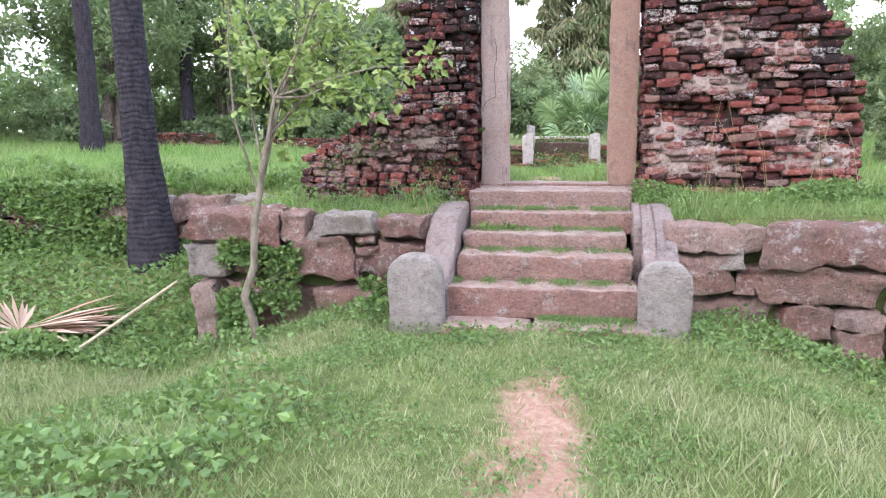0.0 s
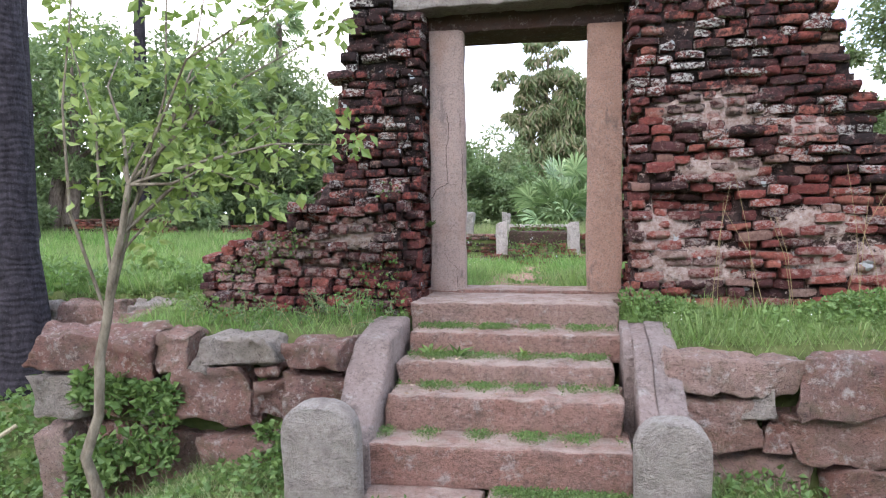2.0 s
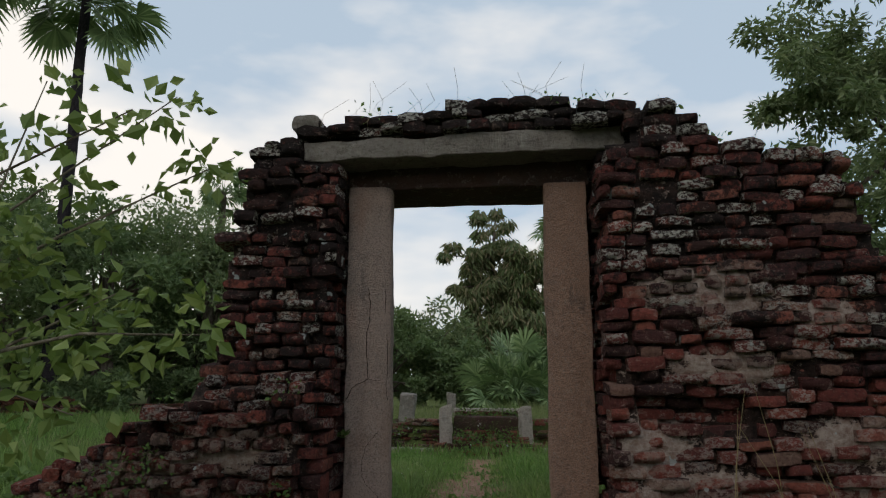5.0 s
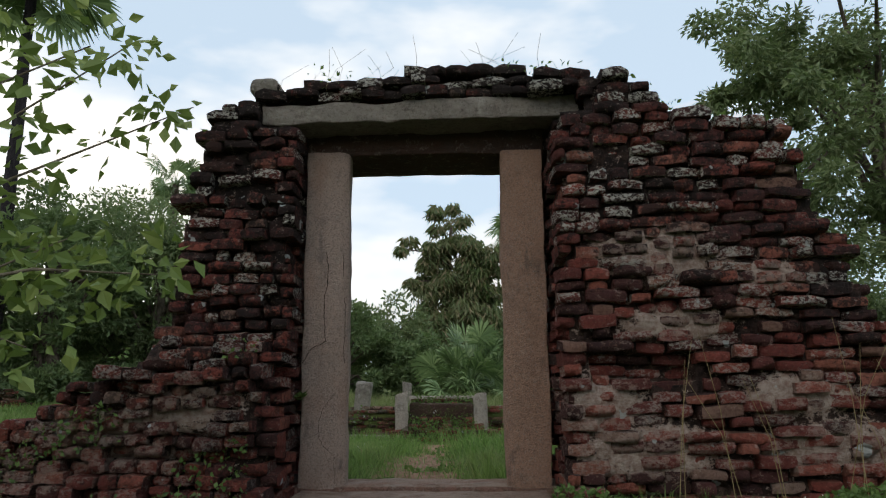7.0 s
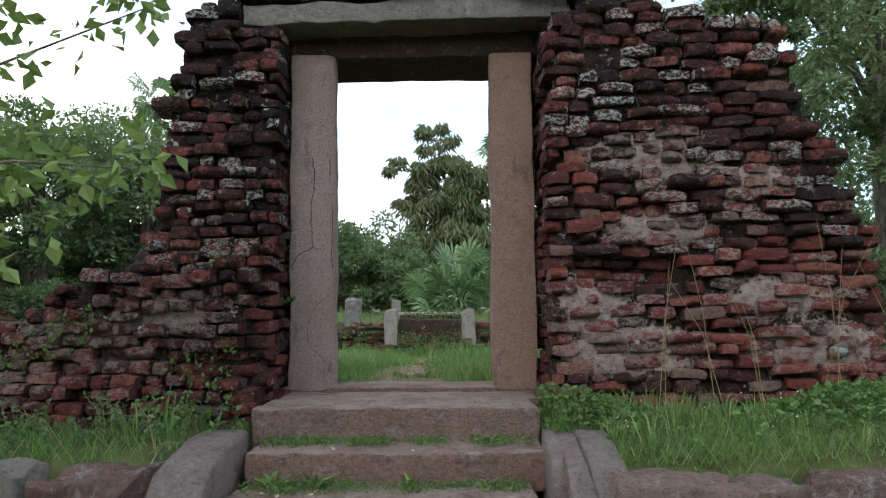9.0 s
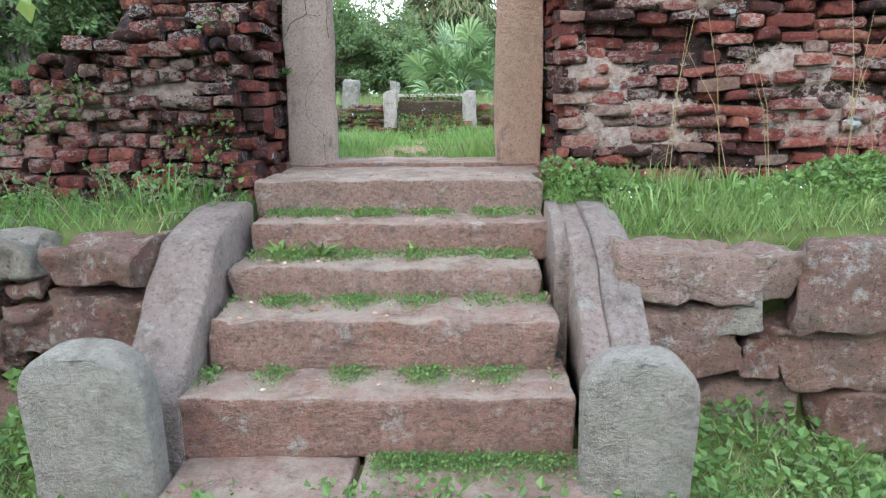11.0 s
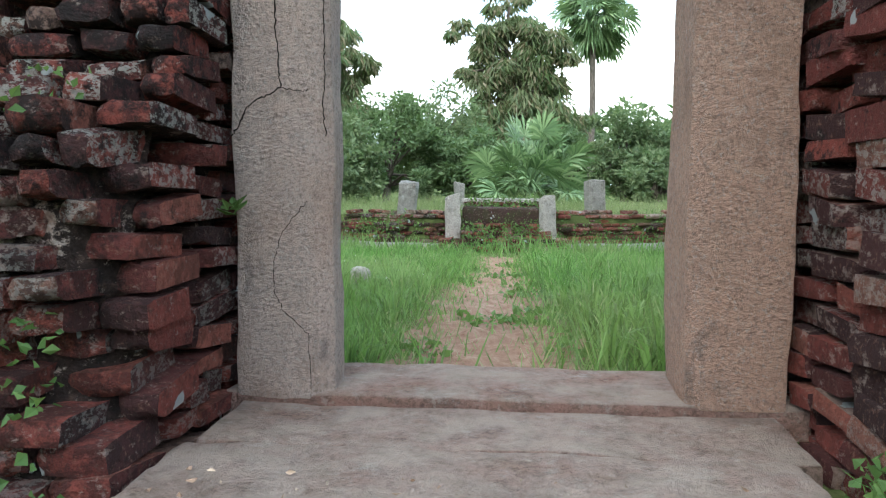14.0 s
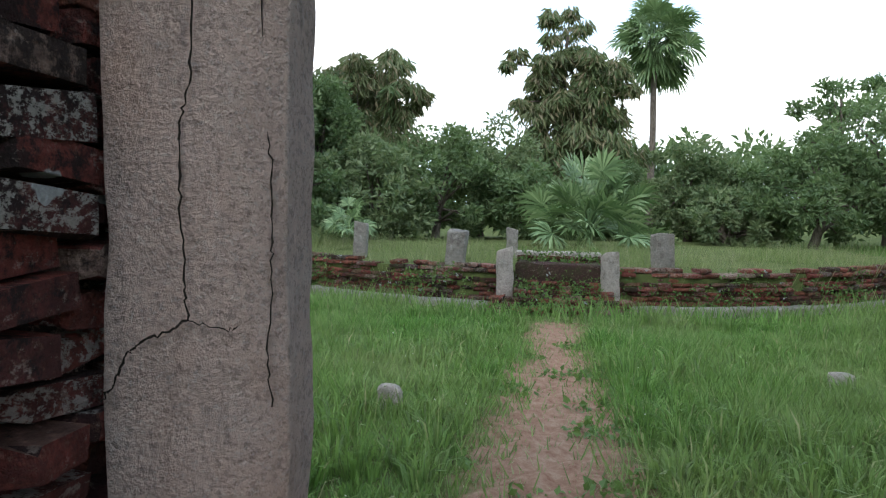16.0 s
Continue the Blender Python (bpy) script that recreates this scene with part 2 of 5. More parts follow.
def bark_material(name, dark, light, rings=0.0):
    n = Nodes(name, 0.95, 0.1)
    base = n.mix(n.mask(n.noise(14, 6, 0.7, (1, 1, 0.35)), 0.35, 0.65), dark, light)
    h = n.noise(30, 6, 0.7, (1, 1, 0.5))
    if rings:
        w = n.add("ShaderNodeTexWave", Scale=rings, Distortion=7.0, Detail=4.0)
        w.bands_direction = "Z"
        n.link(n.pos, w.inputs["Vector"])
        base = n.mix(n.math("MULTIPLY", n.mask(w.outputs["Fac"], 0.0, 0.5), 0.12), base, (0.02, 0.018, 0.02))
        base = n.mix(n.math("MULTIPLY", n.mask(n.noise(26, 6, 0.8, (1, 1, 1.6)), 0.55, 0.62), 0.35), base, (0.09, 0.083, 0.088))
        h = n.math("ADD", h, n.math("MULTIPLY", w.outputs["Fac"], 0.35))
    n.bump(h, 0.03, 0.8)
    return n.colour(base)


def ground_material():
    n = Nodes("turf_and_soil", 0.97, 0.05)
    green = n.ramp(n.noise(3.5, 6, 0.7), [(0.3, (0.06, 0.078, 0.03)), (0.55, (0.11, 0.135, 0.048)), (0.75, (0.17, 0.17, 0.085))])
    soil = n.ramp(n.noise(14, 7, 0.7), [(0.3, (0.19, 0.1, 0.065)), (0.5, (0.28, 0.17, 0.12)), (0.7, (0.36, 0.26, 0.19))])
    xyz = n.add("ShaderNodeSeparateXYZ")
    n.link(n.pos, xyz.inputs[0])
    x, y = xyz.outputs[0], xyz.outputs[1]
    wob = n.math("MULTIPLY", n.math("SUBTRACT", n.noise(2.2, 5, 0.7), 0.5), 0.9)

    def strip(cx, slope, half, y0, y1, soft):
        d = n.math("ABSOLUTE", n.math("ADD", n.math("SUBTRACT", n.math("SUBTRACT", x, cx), n.math("MULTIPLY", y, slope)), wob), 0)
        side = n.math("SUBTRACT", 1.0, n.math("SMOOTH_MIN", n.math("DIVIDE", d, half), 1.0))
        a = n.add("ShaderNodeMapRange")
        a.inputs[1].default_value, a.inputs[2].default_value = y0, y0 + soft
        n.link(y, a.inputs[0])
        b = n.add("ShaderNodeMapRange")
        b.inputs[1].default_value, b.inputs[2].default_value = y1, y1 - soft
        n.link(y, b.inputs[0])
        return n.math("MULTIPLY", side, n.math("MULTIPLY", a.outputs[0], b.outputs[0]))

    front = strip(0.06, 0.0, 0.32, -7.4, -3.1, 0.9)
    back = strip(-0.08, -0.02, 0.62, 0.2, 9.4, 0.35)
    bare = n.mask(n.math("ADD", n.math("ADD", front, back), n.math("MULTIPLY", n.noise(8, 4), 0.3)), 0.3, 0.62)
    n.bump(n.noise(35, 6, 0.75), 0.03, 0.8)
    return n.colour(n.mix(bare, green, soil))


M_BRICK = brick_material("old_brick")
M_MORTAR = brick_material("crumbled_mortar", mortar=True)
M_MOSSBRICK = brick_material("mossy_brick", moss=0.4)
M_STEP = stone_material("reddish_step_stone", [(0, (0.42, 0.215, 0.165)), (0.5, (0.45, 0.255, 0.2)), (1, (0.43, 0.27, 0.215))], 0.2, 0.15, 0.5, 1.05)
M_JAMB = stone_material("pecked_grey_jamb_stone", [(0, (0.65, 0.5, 0.43))], 0.1, 0.0, 0.2, 1.15)
M_JAMB_PINK = stone_material("pecked_pink_jamb_stone", [(0, (0.62, 0.38, 0.28))], 0.1, 0.0, 0.15, 1.15, 3.0)
M_LINTEL = stone_material("pale_lintel_stone", [(0, (0.42, 0.385, 0.34))], 0.2, 0.15, 0.6, 1.0)
# brown stone, its colour darkened for the shade under the outer lintel
M_LINTEL_IN = stone_material("brown_lintel_stone_in_shade", [(0, (0.12, 0.062, 0.046))], 0.1, 0.0, 0.03, 1.0)
M_GUARD = stone_material("grey_guard_stone", [(0, (0.42, 0.39, 0.35)), (1, (0.45, 0.42, 0.375))], 0.2, 0.2, 0.5, 1.0)
M_RAIL = stone_material("pale_rail_stone", [(0, (0.38, 0.305, 0.28)), (1, (0.4, 0.3, 0.265))], 0.25, 0.0, 0.4, 0.8)
M_ROCK = stone_material("red_field_stone", [(0, (0.24, 0.105, 0.08)), (0.35, (0.31, 0.15, 0.113)), (0.7, (0.36, 0.205, 0.16)), (1, (0.41, 0.27, 0.22))], 0.3, 0.3, 0.6, 0.9)
M_ROCK_GREY = stone_material("grey_field_stone", [(0, (0.4, 0.35, 0.3)), (1, (0.46, 0.4, 0.35))], 0.3, 0.2, 0.6, 0.9, 2.0)
M_POST_PALE = stone_material("whitish_post_stone", [(0, (0.55, 0.5, 0.45)), (1, (0.6, 0.53, 0.47))], 0.15, 0.1, 0.5)
M_POST = stone_material("grey_post_stone", [(0, (0.27, 0.25, 0.22)), (1, (0.38, 0.355, 0.32))], 0.3, 0.15, 0.5)
M_GROUND = ground_material()
M_GRASS = leaf_material("grass", [(0, (0.068, 0.12, 0.034)), (0.3, (0.125, 0.195, 0.06)), (0.65, (0.205, 0.27, 0.1)), (0.92, (0.3, 0.33, 0.165)), (1, (0.4, 0.34, 0.24))], 0.4)
M_FIELD = leaf_material("lush_grass", [(0, (0.03, 0.09, 0.018)), (0.35, (0.07, 0.185, 0.036)), (0.7, (0.125, 0.28, 0.058)), (0.94, (0.2, 0.36, 0.1)), (1, (0.38, 0.36, 0.2))], 0.4)
M_HERB = leaf_material("creeper_leaf", [(0, (0.0525, 0.105, 0.0336)), (0.5, (0.0893, 0.165, 0.0504)), (1, (0.158, 0.25, 0.078))], 0.35)
M_SAPLEAF = leaf_material("sapling_leaf", [(0, (0.08, 0.14, 0.038)), (0.5, (0.14, 0.215, 0.056)), (1, (0.25, 0.315, 0.1))], 0.3)
M_LEAF = leaf_material("tree_leaf", [(0, (0.0648, 0.115, 0.054)), (0.5, (0.113, 0.18, 0.081)), (1, (0.194, 0.26, 0.128))], 0.38)
M_LEAF2 = leaf_material("bright_leaf", [(0, (0.0901, 0.14, 0.0715)), (0.5, (0.148, 0.21, 0.104)), (1, (0.233, 0.28, 0.15))], 0.38)
M_DROOP = leaf_material("hanging_leaf", [(0, (0.06, 0.11, 0.04)), (0.6, (0.11, 0.155, 0.06)), (0.88, (0.19, 0.17, 0.09)), (1, (0.26, 0.22, 0.14))], 0.25)
M_FAN = leaf_material("fan_palm_leaf", [(0, (0.06, 0.12, 0.05)), (0.6, (0.14, 0.23, 0.1)), (1, (0.3, 0.4, 0.2))], 0.2, 0.4)
M_DRY = leaf_material("dry_leaf", [(0, (0.2, 0.11, 0.07)), (0.5, (0.36, 0.23, 0.16)), (1, (0.48, 0.37, 0.28))], 0.1, 0.8)
M_STRAW = leaf_material("dry_grass", [(0, (0.3, 0.22, 0.11)), (1, (0.42, 0.33, 0.18))], 0.2, 0.8)
M_BARK = bark_material("grey_bark", (0.07, 0.055, 0.045), (0.2, 0.17, 0.14))
M_SAPBARK = bark_material("mottled_sapling_bark", (0.08, 0.065, 0.045), (0.24, 0.21, 0.16))
M_PALMBARK = bark_material("dark_ringed_palm_bark", (0.014, 0.0125, 0.015), (0.04, 0.036, 0.042), rings=4.5)
M_TWIG = bark_material("dead_branch", (0.2, 0.18, 0.1), (0.4, 0.36, 0.25))
M_WHITE = Nodes("white_petal", 0.7).colour((0.8, 0.78, 0.7))
M_DARK = Nodes("dark_crack", 1.0, 0.0).colour((0.02, 0.017, 0.015))


# ---- building helpers ----
rng = np.random.default_rng(7)


def smooth(a, b, v):
    k = np.clip((v - a) / (b - a), 0, 1)
    return k * k * (3 - 2 * k)


def raw_mesh(name, verts, faces, material, shade=False):
    """A mesh from arrays of corners and of faces with equal corner counts."""
    me = bpy.data.meshes.new(name)
    verts, faces = np.asarray(verts, np.float32), np.asarray(faces, np.int32)
    n, k = faces.shape
    me.vertices.add(len(verts))
    me.vertices.foreach_set("co", verts.ravel())
    me.loops.add(n * k)
    me.loops.foreach_set("vertex_index", faces.ravel())
    me.polygons.add(n)
    me.polygons.foreach_set("loop_start", np.arange(0, n * k, k, dtype=np.int32))
    me.polygons.foreach_set("use_smooth", np.full(n, shade))
    me.update(calc_edges=True)
    me.validate()
    me.materials.append(material)
    return me


def piece(name, me, parent=None, m=None, label=""):
    """Links a ready mesh as one object, under a thing or a part."""
    ob = new(name, me)
    if m is not None:
        ob.matrix_world = m
    if parent is not None:
        ob.parent = parent
    if label:
        ob["label"] = label
    return ob


def part(name, bm, material, parent, label="", shade=False):
    me = bpy.data.meshes.new(name)
    bm.to_mesh(me)
    bm.free()
    me.materials.append(material)
    for p in me.polygons:
        p.use_smooth = shade
    return piece(name, me, parent, None, label)


def thing(name, label, category, group="", kind=""):
    return tagged(new(name), label, category, group, kind)


def block_data(size, r=0.02, step=0.12, rough=0.008, seed=0, freq=4.0, skew=0.0, at=(0, 0, 0), turn=(0, 0, 0), chamfer=None):
    """A worn stone block: a gridded box with rounded edges and an uneven surface. Centre at `at`."""
    rnd = random.Random(seed)
    half = [s / 2 for s in size]
    r = min(r, min(half) * 0.8)
    axes = []
    for h in half:
        n = max(1, math.ceil(2 * (h - r) / step))
        axes.append([-h, -h + 0.35 * r] + [-h + r + 2 * (h - r) * i / n for i in range(n + 1)] + [h - 0.35 * r, h])
    index, verts, faces = {}, [], []
    corner = {s: rnd.uniform(-1, 1) * skew for s in [(a, b, c, d) for a in (0, 1) for b in (0, 1) for c in (0, 1) for d in (0, 1, 2)]}
    m = pose(*at, *turn)
    off = Vector((seed * 3.7 % 50, seed * 1.9 % 50, seed * 5.3 % 50))

    def vert(i, j, k):
        if (i, j, k) not in index:
            v = Vector((axes[0][i], axes[1][j], axes[2][k]))
            q = Vector([max(-(h - r), min(h - r, c)) for h, c in zip(half, v)])
            d = v - q
            if d.length > 0:
                v = q + d.normalized() * r
            if chamfer:
                side, start, slope = chamfer
                v.y = max(v.y, -half[1] + (v.x * side - start) * slope)
            f = [(c / h + 1) / 2 for h, c in zip(half, v)]
            for ax in range(3):
                s = 0
                for a in (0, 1):
                    for b in (0, 1):
                        for c in (0, 1):
                            s += corner[(a, b, c, ax)] * (f[0] if a else 1 - f[0]) * (f[1] if b else 1 - f[1]) * (f[2] if c else 1 - f[2])
                v[ax] += s * size[ax]
            v += noise.noise_vector(v * freq + off) * rough + noise.noise_vector(v * freq * 3.1 + off) * rough * 0.45
            index[(i, j, k)] = len(verts)
            verts.append(m @ v)
        return index[(i, j, k)]

    n = [len(a) - 1 for a in axes]
    for ax in range(3):
        u, w = (ax + 1) % 3, (ax + 2) % 3
        for side in (0, n[ax]):
            for a in range(n[u]):
                for b in range(n[w]):
                    quad = []
                    for da, db in ((0, 0), (1, 0), (1, 1), (0, 1)):
                        key = [0, 0, 0]
                        key[ax], key[u], key[w] = side, a + da, b + db
                        quad.append(vert(*key))
                    faces.append(quad if side else quad[::-1])
    return np.array(verts), np.array(faces)


def block(name, material, parent, label="", **kw):
    v, f = block_data(**kw)
    return piece(name, raw_mesh(name, v, f, material, True), parent, None, label)


def tube_data(points, radii, sides=8, wobble=0.0, seed=0):
    pts = [Vector(p) for p in points]
    verts, faces = [], []
    ref = Vector((0.3, 1, 0.2))
    for i, p in enumerate(pts):
        d = (pts[min(i + 1, len(pts) - 1)] - pts[max(i - 1, 0)]).normalized()
        a = d.cross(ref).normalized()
        b = d.cross(a)
        for k in range(sides):
            t = 2 * math.pi * k / sides
            rr = radii[i] * (1 + wobble * noise.noise(p * 5 + Vector((math.cos(t), math.sin(t), seed))))
            verts.append(p + (a * math.cos(t) + b * math.sin(t)) * rr)
    for i in range(len(pts) - 1):
        for k in range(sides):
            k2 = (k + 1) % sides
            faces.append((i * sides + k, i * sides + k2, (i + 1) * sides + k2, (i + 1) * sides + k))
    return np.array(verts), np.array(faces)


def join(parts):
    vs, fs, o = [], [], 0
    for v, f in parts:
        vs.append(np.asarray(v))
        fs.append(np.asarray(f) + o)
        o += len(v)
    return np.concatenate(vs), np.concatenate(fs)


def unit(v):
    return v / np.maximum(np.linalg.norm(v, axis=-1, keepdims=True), 1e-9)


def leaves_data(centres, lengths, widths, heads, r=None):
    """Diamond leaves with a fold, one at each centre, pointing along heads."""
    r = r or rng
    n = len(centres)
    d = unit(heads)
    side = unit(np.cross(d, unit(r.normal(size=(n, 3)))))
    up = np.cross(side, d)
    L, W = lengths[:, None], widths[:, None]
    base, tip = centres, centres + d * L - up * L * 0.12
    mid = centres + d * L * 0.45 + up * W * 0.15
    a, b = mid + side * W * 0.5, mid - side * W * 0.5
    verts = np.stack([base, a, tip, b], 1).reshape(-1, 3)
    faces = np.arange(n * 4).reshape(n, 4)
    return verts, faces


def blades_data(x, y, z, h, w, lean, r=None):
    """Grass blades: bent pointed strips, five corners each as a quad and a triangle folded into two quads."""
    r = r or rng
    n = len(x)
    a = r.uniform(0, 2 * math.pi, n)
    dx, dy = np.cos(a), np.sin(a)
    b = r.uniform(0, 2 * math.pi, n)
    lx, ly = np.cos(b) * lean * h, np.sin(b) * lean * h
    p0 = np.stack([x - dx * w, y - dy * w, z - 0.01], 1)
    p1 = np.stack([x + dx * w, y + dy * w, z - 0.01], 1)
    p3 = np.stack([x + lx, y + ly, z + h * (1 - 0.3 * lean)], 1)
    p2 = 0.4 * p1 + 0.6 * p3 + np.stack([dx * w * 0.5, dy * w * 0.5, 0 * x], 1)
    verts = np.stack([p0, p1, p2, p3], 1).reshape(-1, 3)
    return verts, np.arange(n * 4).reshape(n, 4)


# ---- the lie of the land ----
WALL_Y = -1.72          # face of the retaining walls beside the steps
LAND_X0, LAND_X1 = -3.5, 4.2
SIDE_Y = 0.35           # face of the terrace walls further out


def ground_z(x, y):
    x, y = np.asarray(x, float), np.asarray(y, float)
    low = -0.52 * smooth(-1.5, -3.5, x) - 0.42 * smooth(1.3, 2.9, x)
    low = low * (1 - 0.75 * smooth(-2.6, -7.0, y)) + 0.6 * smooth(-2.0, 0.2, y) * smooth(-3.4, -4.4, x)
    low = low + 0.03 * np.sin(x * 2.3 + 1) * np.sin(y * 1.9) + 0.015 * np.sin(x * 5.1 + y * 3.7)
    r = np.hypot(x, y)
    high = 0.84 + 0.08 * smooth(-1.6, -0.5, y) - 0.33 * smooth(1.5, 10.0, y) * smooth(9.0, 4.0, np.abs(x + 0.3))
    high = high + 0.6 * smooth(4.0, 22.0, np.maximum(-x, 0)) + 0.45 * smooth(5, 22, x) + 0.5 * smooth(18, 40, r)
    high = high + 0.02 * np.sin(x * 1.7) * np.sin(y * 1.3 + 0.5)
    high = high - 0.16 * smooth(-1.12, -1.05, x) * smooth(1.06, 0.99, x) * smooth(-0.93, -0.99, y)
    cut = 0.12
    landing = smooth(WALL_Y + 0.18, WALL_Y + 0.18 + cut, y) * smooth(LAND_X0 + 0.18, LAND_X0 + 0.18 + cut, x) * smooth(LAND_X1 - 0.18, LAND_X1 - 0.18 - cut, x)
    terrace = smooth(SIDE_Y + 0.18, SIDE_Y + 0.18 + cut, y)
    stair = smooth(-0.86, -0.8, x) * smooth(0.76, 0.7, x) * smooth(-0.5, -0.6, y)
    up = np.maximum(landing, terrace) * (1 - stair)
    return low * (1 - up) + high * up


def spaced(lo, hi, fine_lo, fine_hi, step, grow=1.35):
    v = list(np.arange(fine_lo, fine_hi + 1e-6, step))
    s, p = step, fine_lo
    while p > lo:
        s *= grow
        p -= s
        v.insert(0, p)
    s, p = step, fine_hi
    while p < hi:
        s *= grow
        p += s
        v.append(p)
    return np.array(v)


gx, gy = spaced(-900, 900, -9, 8, 0.08), spaced(-900, 900, -8, 12, 0.08)
GX, GY = np.meshgrid(gx, gy)
near = np.exp(-((GX / 12) ** 2 + ((GY - 2) / 14) ** 2))
GZ = ground_z(GX, GY) + near * 0.012 * (np.sin(GX * 17 + GY * 11) + np.sin(GX * 23 - GY * 19) + rng.normal(0, 0.5, GX.shape))
nx, ny = len(gx), len(gy)
idx = np.arange(nx * ny).reshape(ny, nx)
ground = piece("ground", raw_mesh("ground", np.stack([GX, GY, GZ], 2).reshape(-1, 3),
                                  np.stack([idx[:-1, :-1], idx[:-1, 1:], idx[1:, 1:], idx[1:, :-1]], 2).reshape(-1, 4), M_GROUND, True))
tagged(ground, "grassy ground with a worn reddish dirt path", "ground", kind="structure")

# ---- stone steps, rails and guard stones ----
steps = thing("stone_steps", "flight of worn reddish stone steps with grass in the joints", "steps")
# front edge y, top z, left x, right x, depth, height
STEP_ROWS = [(-2.5, 0.05, -0.84, -0.12, 0.4, 0.16), (-2.5, 0.06, -0.1, 0.8, 0.42, 0.17), (-2.16, 0.31, -0.85, 0.74, 0.44, 0.27),
             (-1.86, 0.53, -0.82, 0.72, 0.46, 0.23), (-1.5, 0.68, -0.81, 0.67, 0.48, 0.2), (-1.19, 0.84, -0.79, 0.735, 0.5, 0.2),
             (-0.86, 1.02, -0.845, 0.74, 0.5, 0.23)]
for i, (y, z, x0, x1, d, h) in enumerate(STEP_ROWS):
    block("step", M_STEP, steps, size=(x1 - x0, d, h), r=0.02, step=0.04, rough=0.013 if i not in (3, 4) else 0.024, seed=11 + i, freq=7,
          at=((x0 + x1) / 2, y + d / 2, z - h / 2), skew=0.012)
frame_thing = thing("stone_doorframe", "weathered stone doorframe of pecked jambs under a pale lintel", "doorframe")
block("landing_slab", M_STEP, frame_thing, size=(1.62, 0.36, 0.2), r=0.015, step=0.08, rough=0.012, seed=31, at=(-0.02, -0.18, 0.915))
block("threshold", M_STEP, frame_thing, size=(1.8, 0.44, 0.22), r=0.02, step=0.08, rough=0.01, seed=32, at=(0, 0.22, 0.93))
for nm, cx, w, sd in (("left", -0.695, 0.3, 41), ("right", 0.69, 0.29, 42)):
    block("jamb", M_JAMB if nm == "left" else M_JAMB_PINK, frame_thing, size=(w, 0.18 if nm == "left" else 0.36, 2.33), r=0.012, chamfer=(1, 0.088, 0.9) if nm == "left" else (-1, 0.105, 0.8), step=0.03, rough=0.012, seed=sd, freq=3,
          at=(cx, 0.095 if nm == "left" else 0.185, 2.19), label="pecked pinkish stone jamb" if nm == "right" else "cracked pinkish grey stone jamb")
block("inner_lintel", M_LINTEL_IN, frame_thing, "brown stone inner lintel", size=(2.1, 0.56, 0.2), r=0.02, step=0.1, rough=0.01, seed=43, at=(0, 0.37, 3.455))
block("lintel", M_LINTEL, frame_thing, "long pale stone lintel slab", size=(2.2, 0.5, 0.14), r=0.012, step=0.035, rough=0.02, seed=44,
      freq=5, at=(-0.02, 0.05, 3.585), turn=(0, -1.0, 0))


def crack(points, width, y):
    """A thin dark split that follows a face."""
    verts, faces = [], []
    rnd = random.Random(3)
    dense = []
    for (x0, z0), (x1, z1) in zip(points, points[1:]):
        for k in range(7):
            t = k / 7
            dense.append((x0 + (x1 - x0) * t + rnd.uniform(-0.004, 0.004), z0 + (z1 - z0) * t + rnd.uniform(-0.004, 0.004)))
    dense.append(points[-1])
    for i, (x, z) in enumerate(dense):
        a, b = dense[max(i - 1, 0)], dense[min(i + 1, len(dense) - 1)]
        d = Vector((b[0] - a[0], b[1] - a[1])).normalized()
        w = width * rnd.uniform(0.5, 1.2)
        verts += [(x - d.y * w, y, z + d.x * w), (x + d.y * w, y, z - d.x * w)]
    faces = [(2 * i, 2 * i + 1, 2 * i + 3, 2 * i + 2) for i in range(len(dense) - 1)]
    return np.array(verts), np.array(faces)


crack_lines = [[(-0.69, 2.62), (-0.678, 2.5), (-0.682, 2.377), (-0.698, 2.324), (-0.703, 2.283), (-0.697, 2.156), (-0.691, 2.064), (-0.686, 1.995)],
               [(-0.842, 1.85), (-0.82, 1.885), (-0.802, 1.925), (-0.78, 1.95), (-0.734, 1.97), (-0.686, 1.995)]]
fine_lines = [[(-0.686, 1.995), (-0.615, 1.983), (-0.6, 1.99)], [(-0.607, 1.65), (-0.65, 1.605), (-0.69, 1.554), (-0.715, 1.48), (-0.723, 1.419), (-0.715, 1.36), (-0.693, 1.314), (-0.645, 1.265), (-0.61, 1.234), (-0.606, 1.06)]]
piece("crack", raw_mesh("crack", *join([crack(c, 0.0022, -0.006) for c in crack_lines] + [crack(c, 0.001, -0.006) for c in fine_lines]
                                       + [crack([(-0.578, 2.75), (-0.58, 2.5), (-0.574, 2.334), (-0.56, 2.247), (-0.562, 2.156), (-0.558, 2.08), (-0.566, 1.95), (-0.558, 1.85)], 0.0018, 0.035)]), M_DARK), frame_thing)


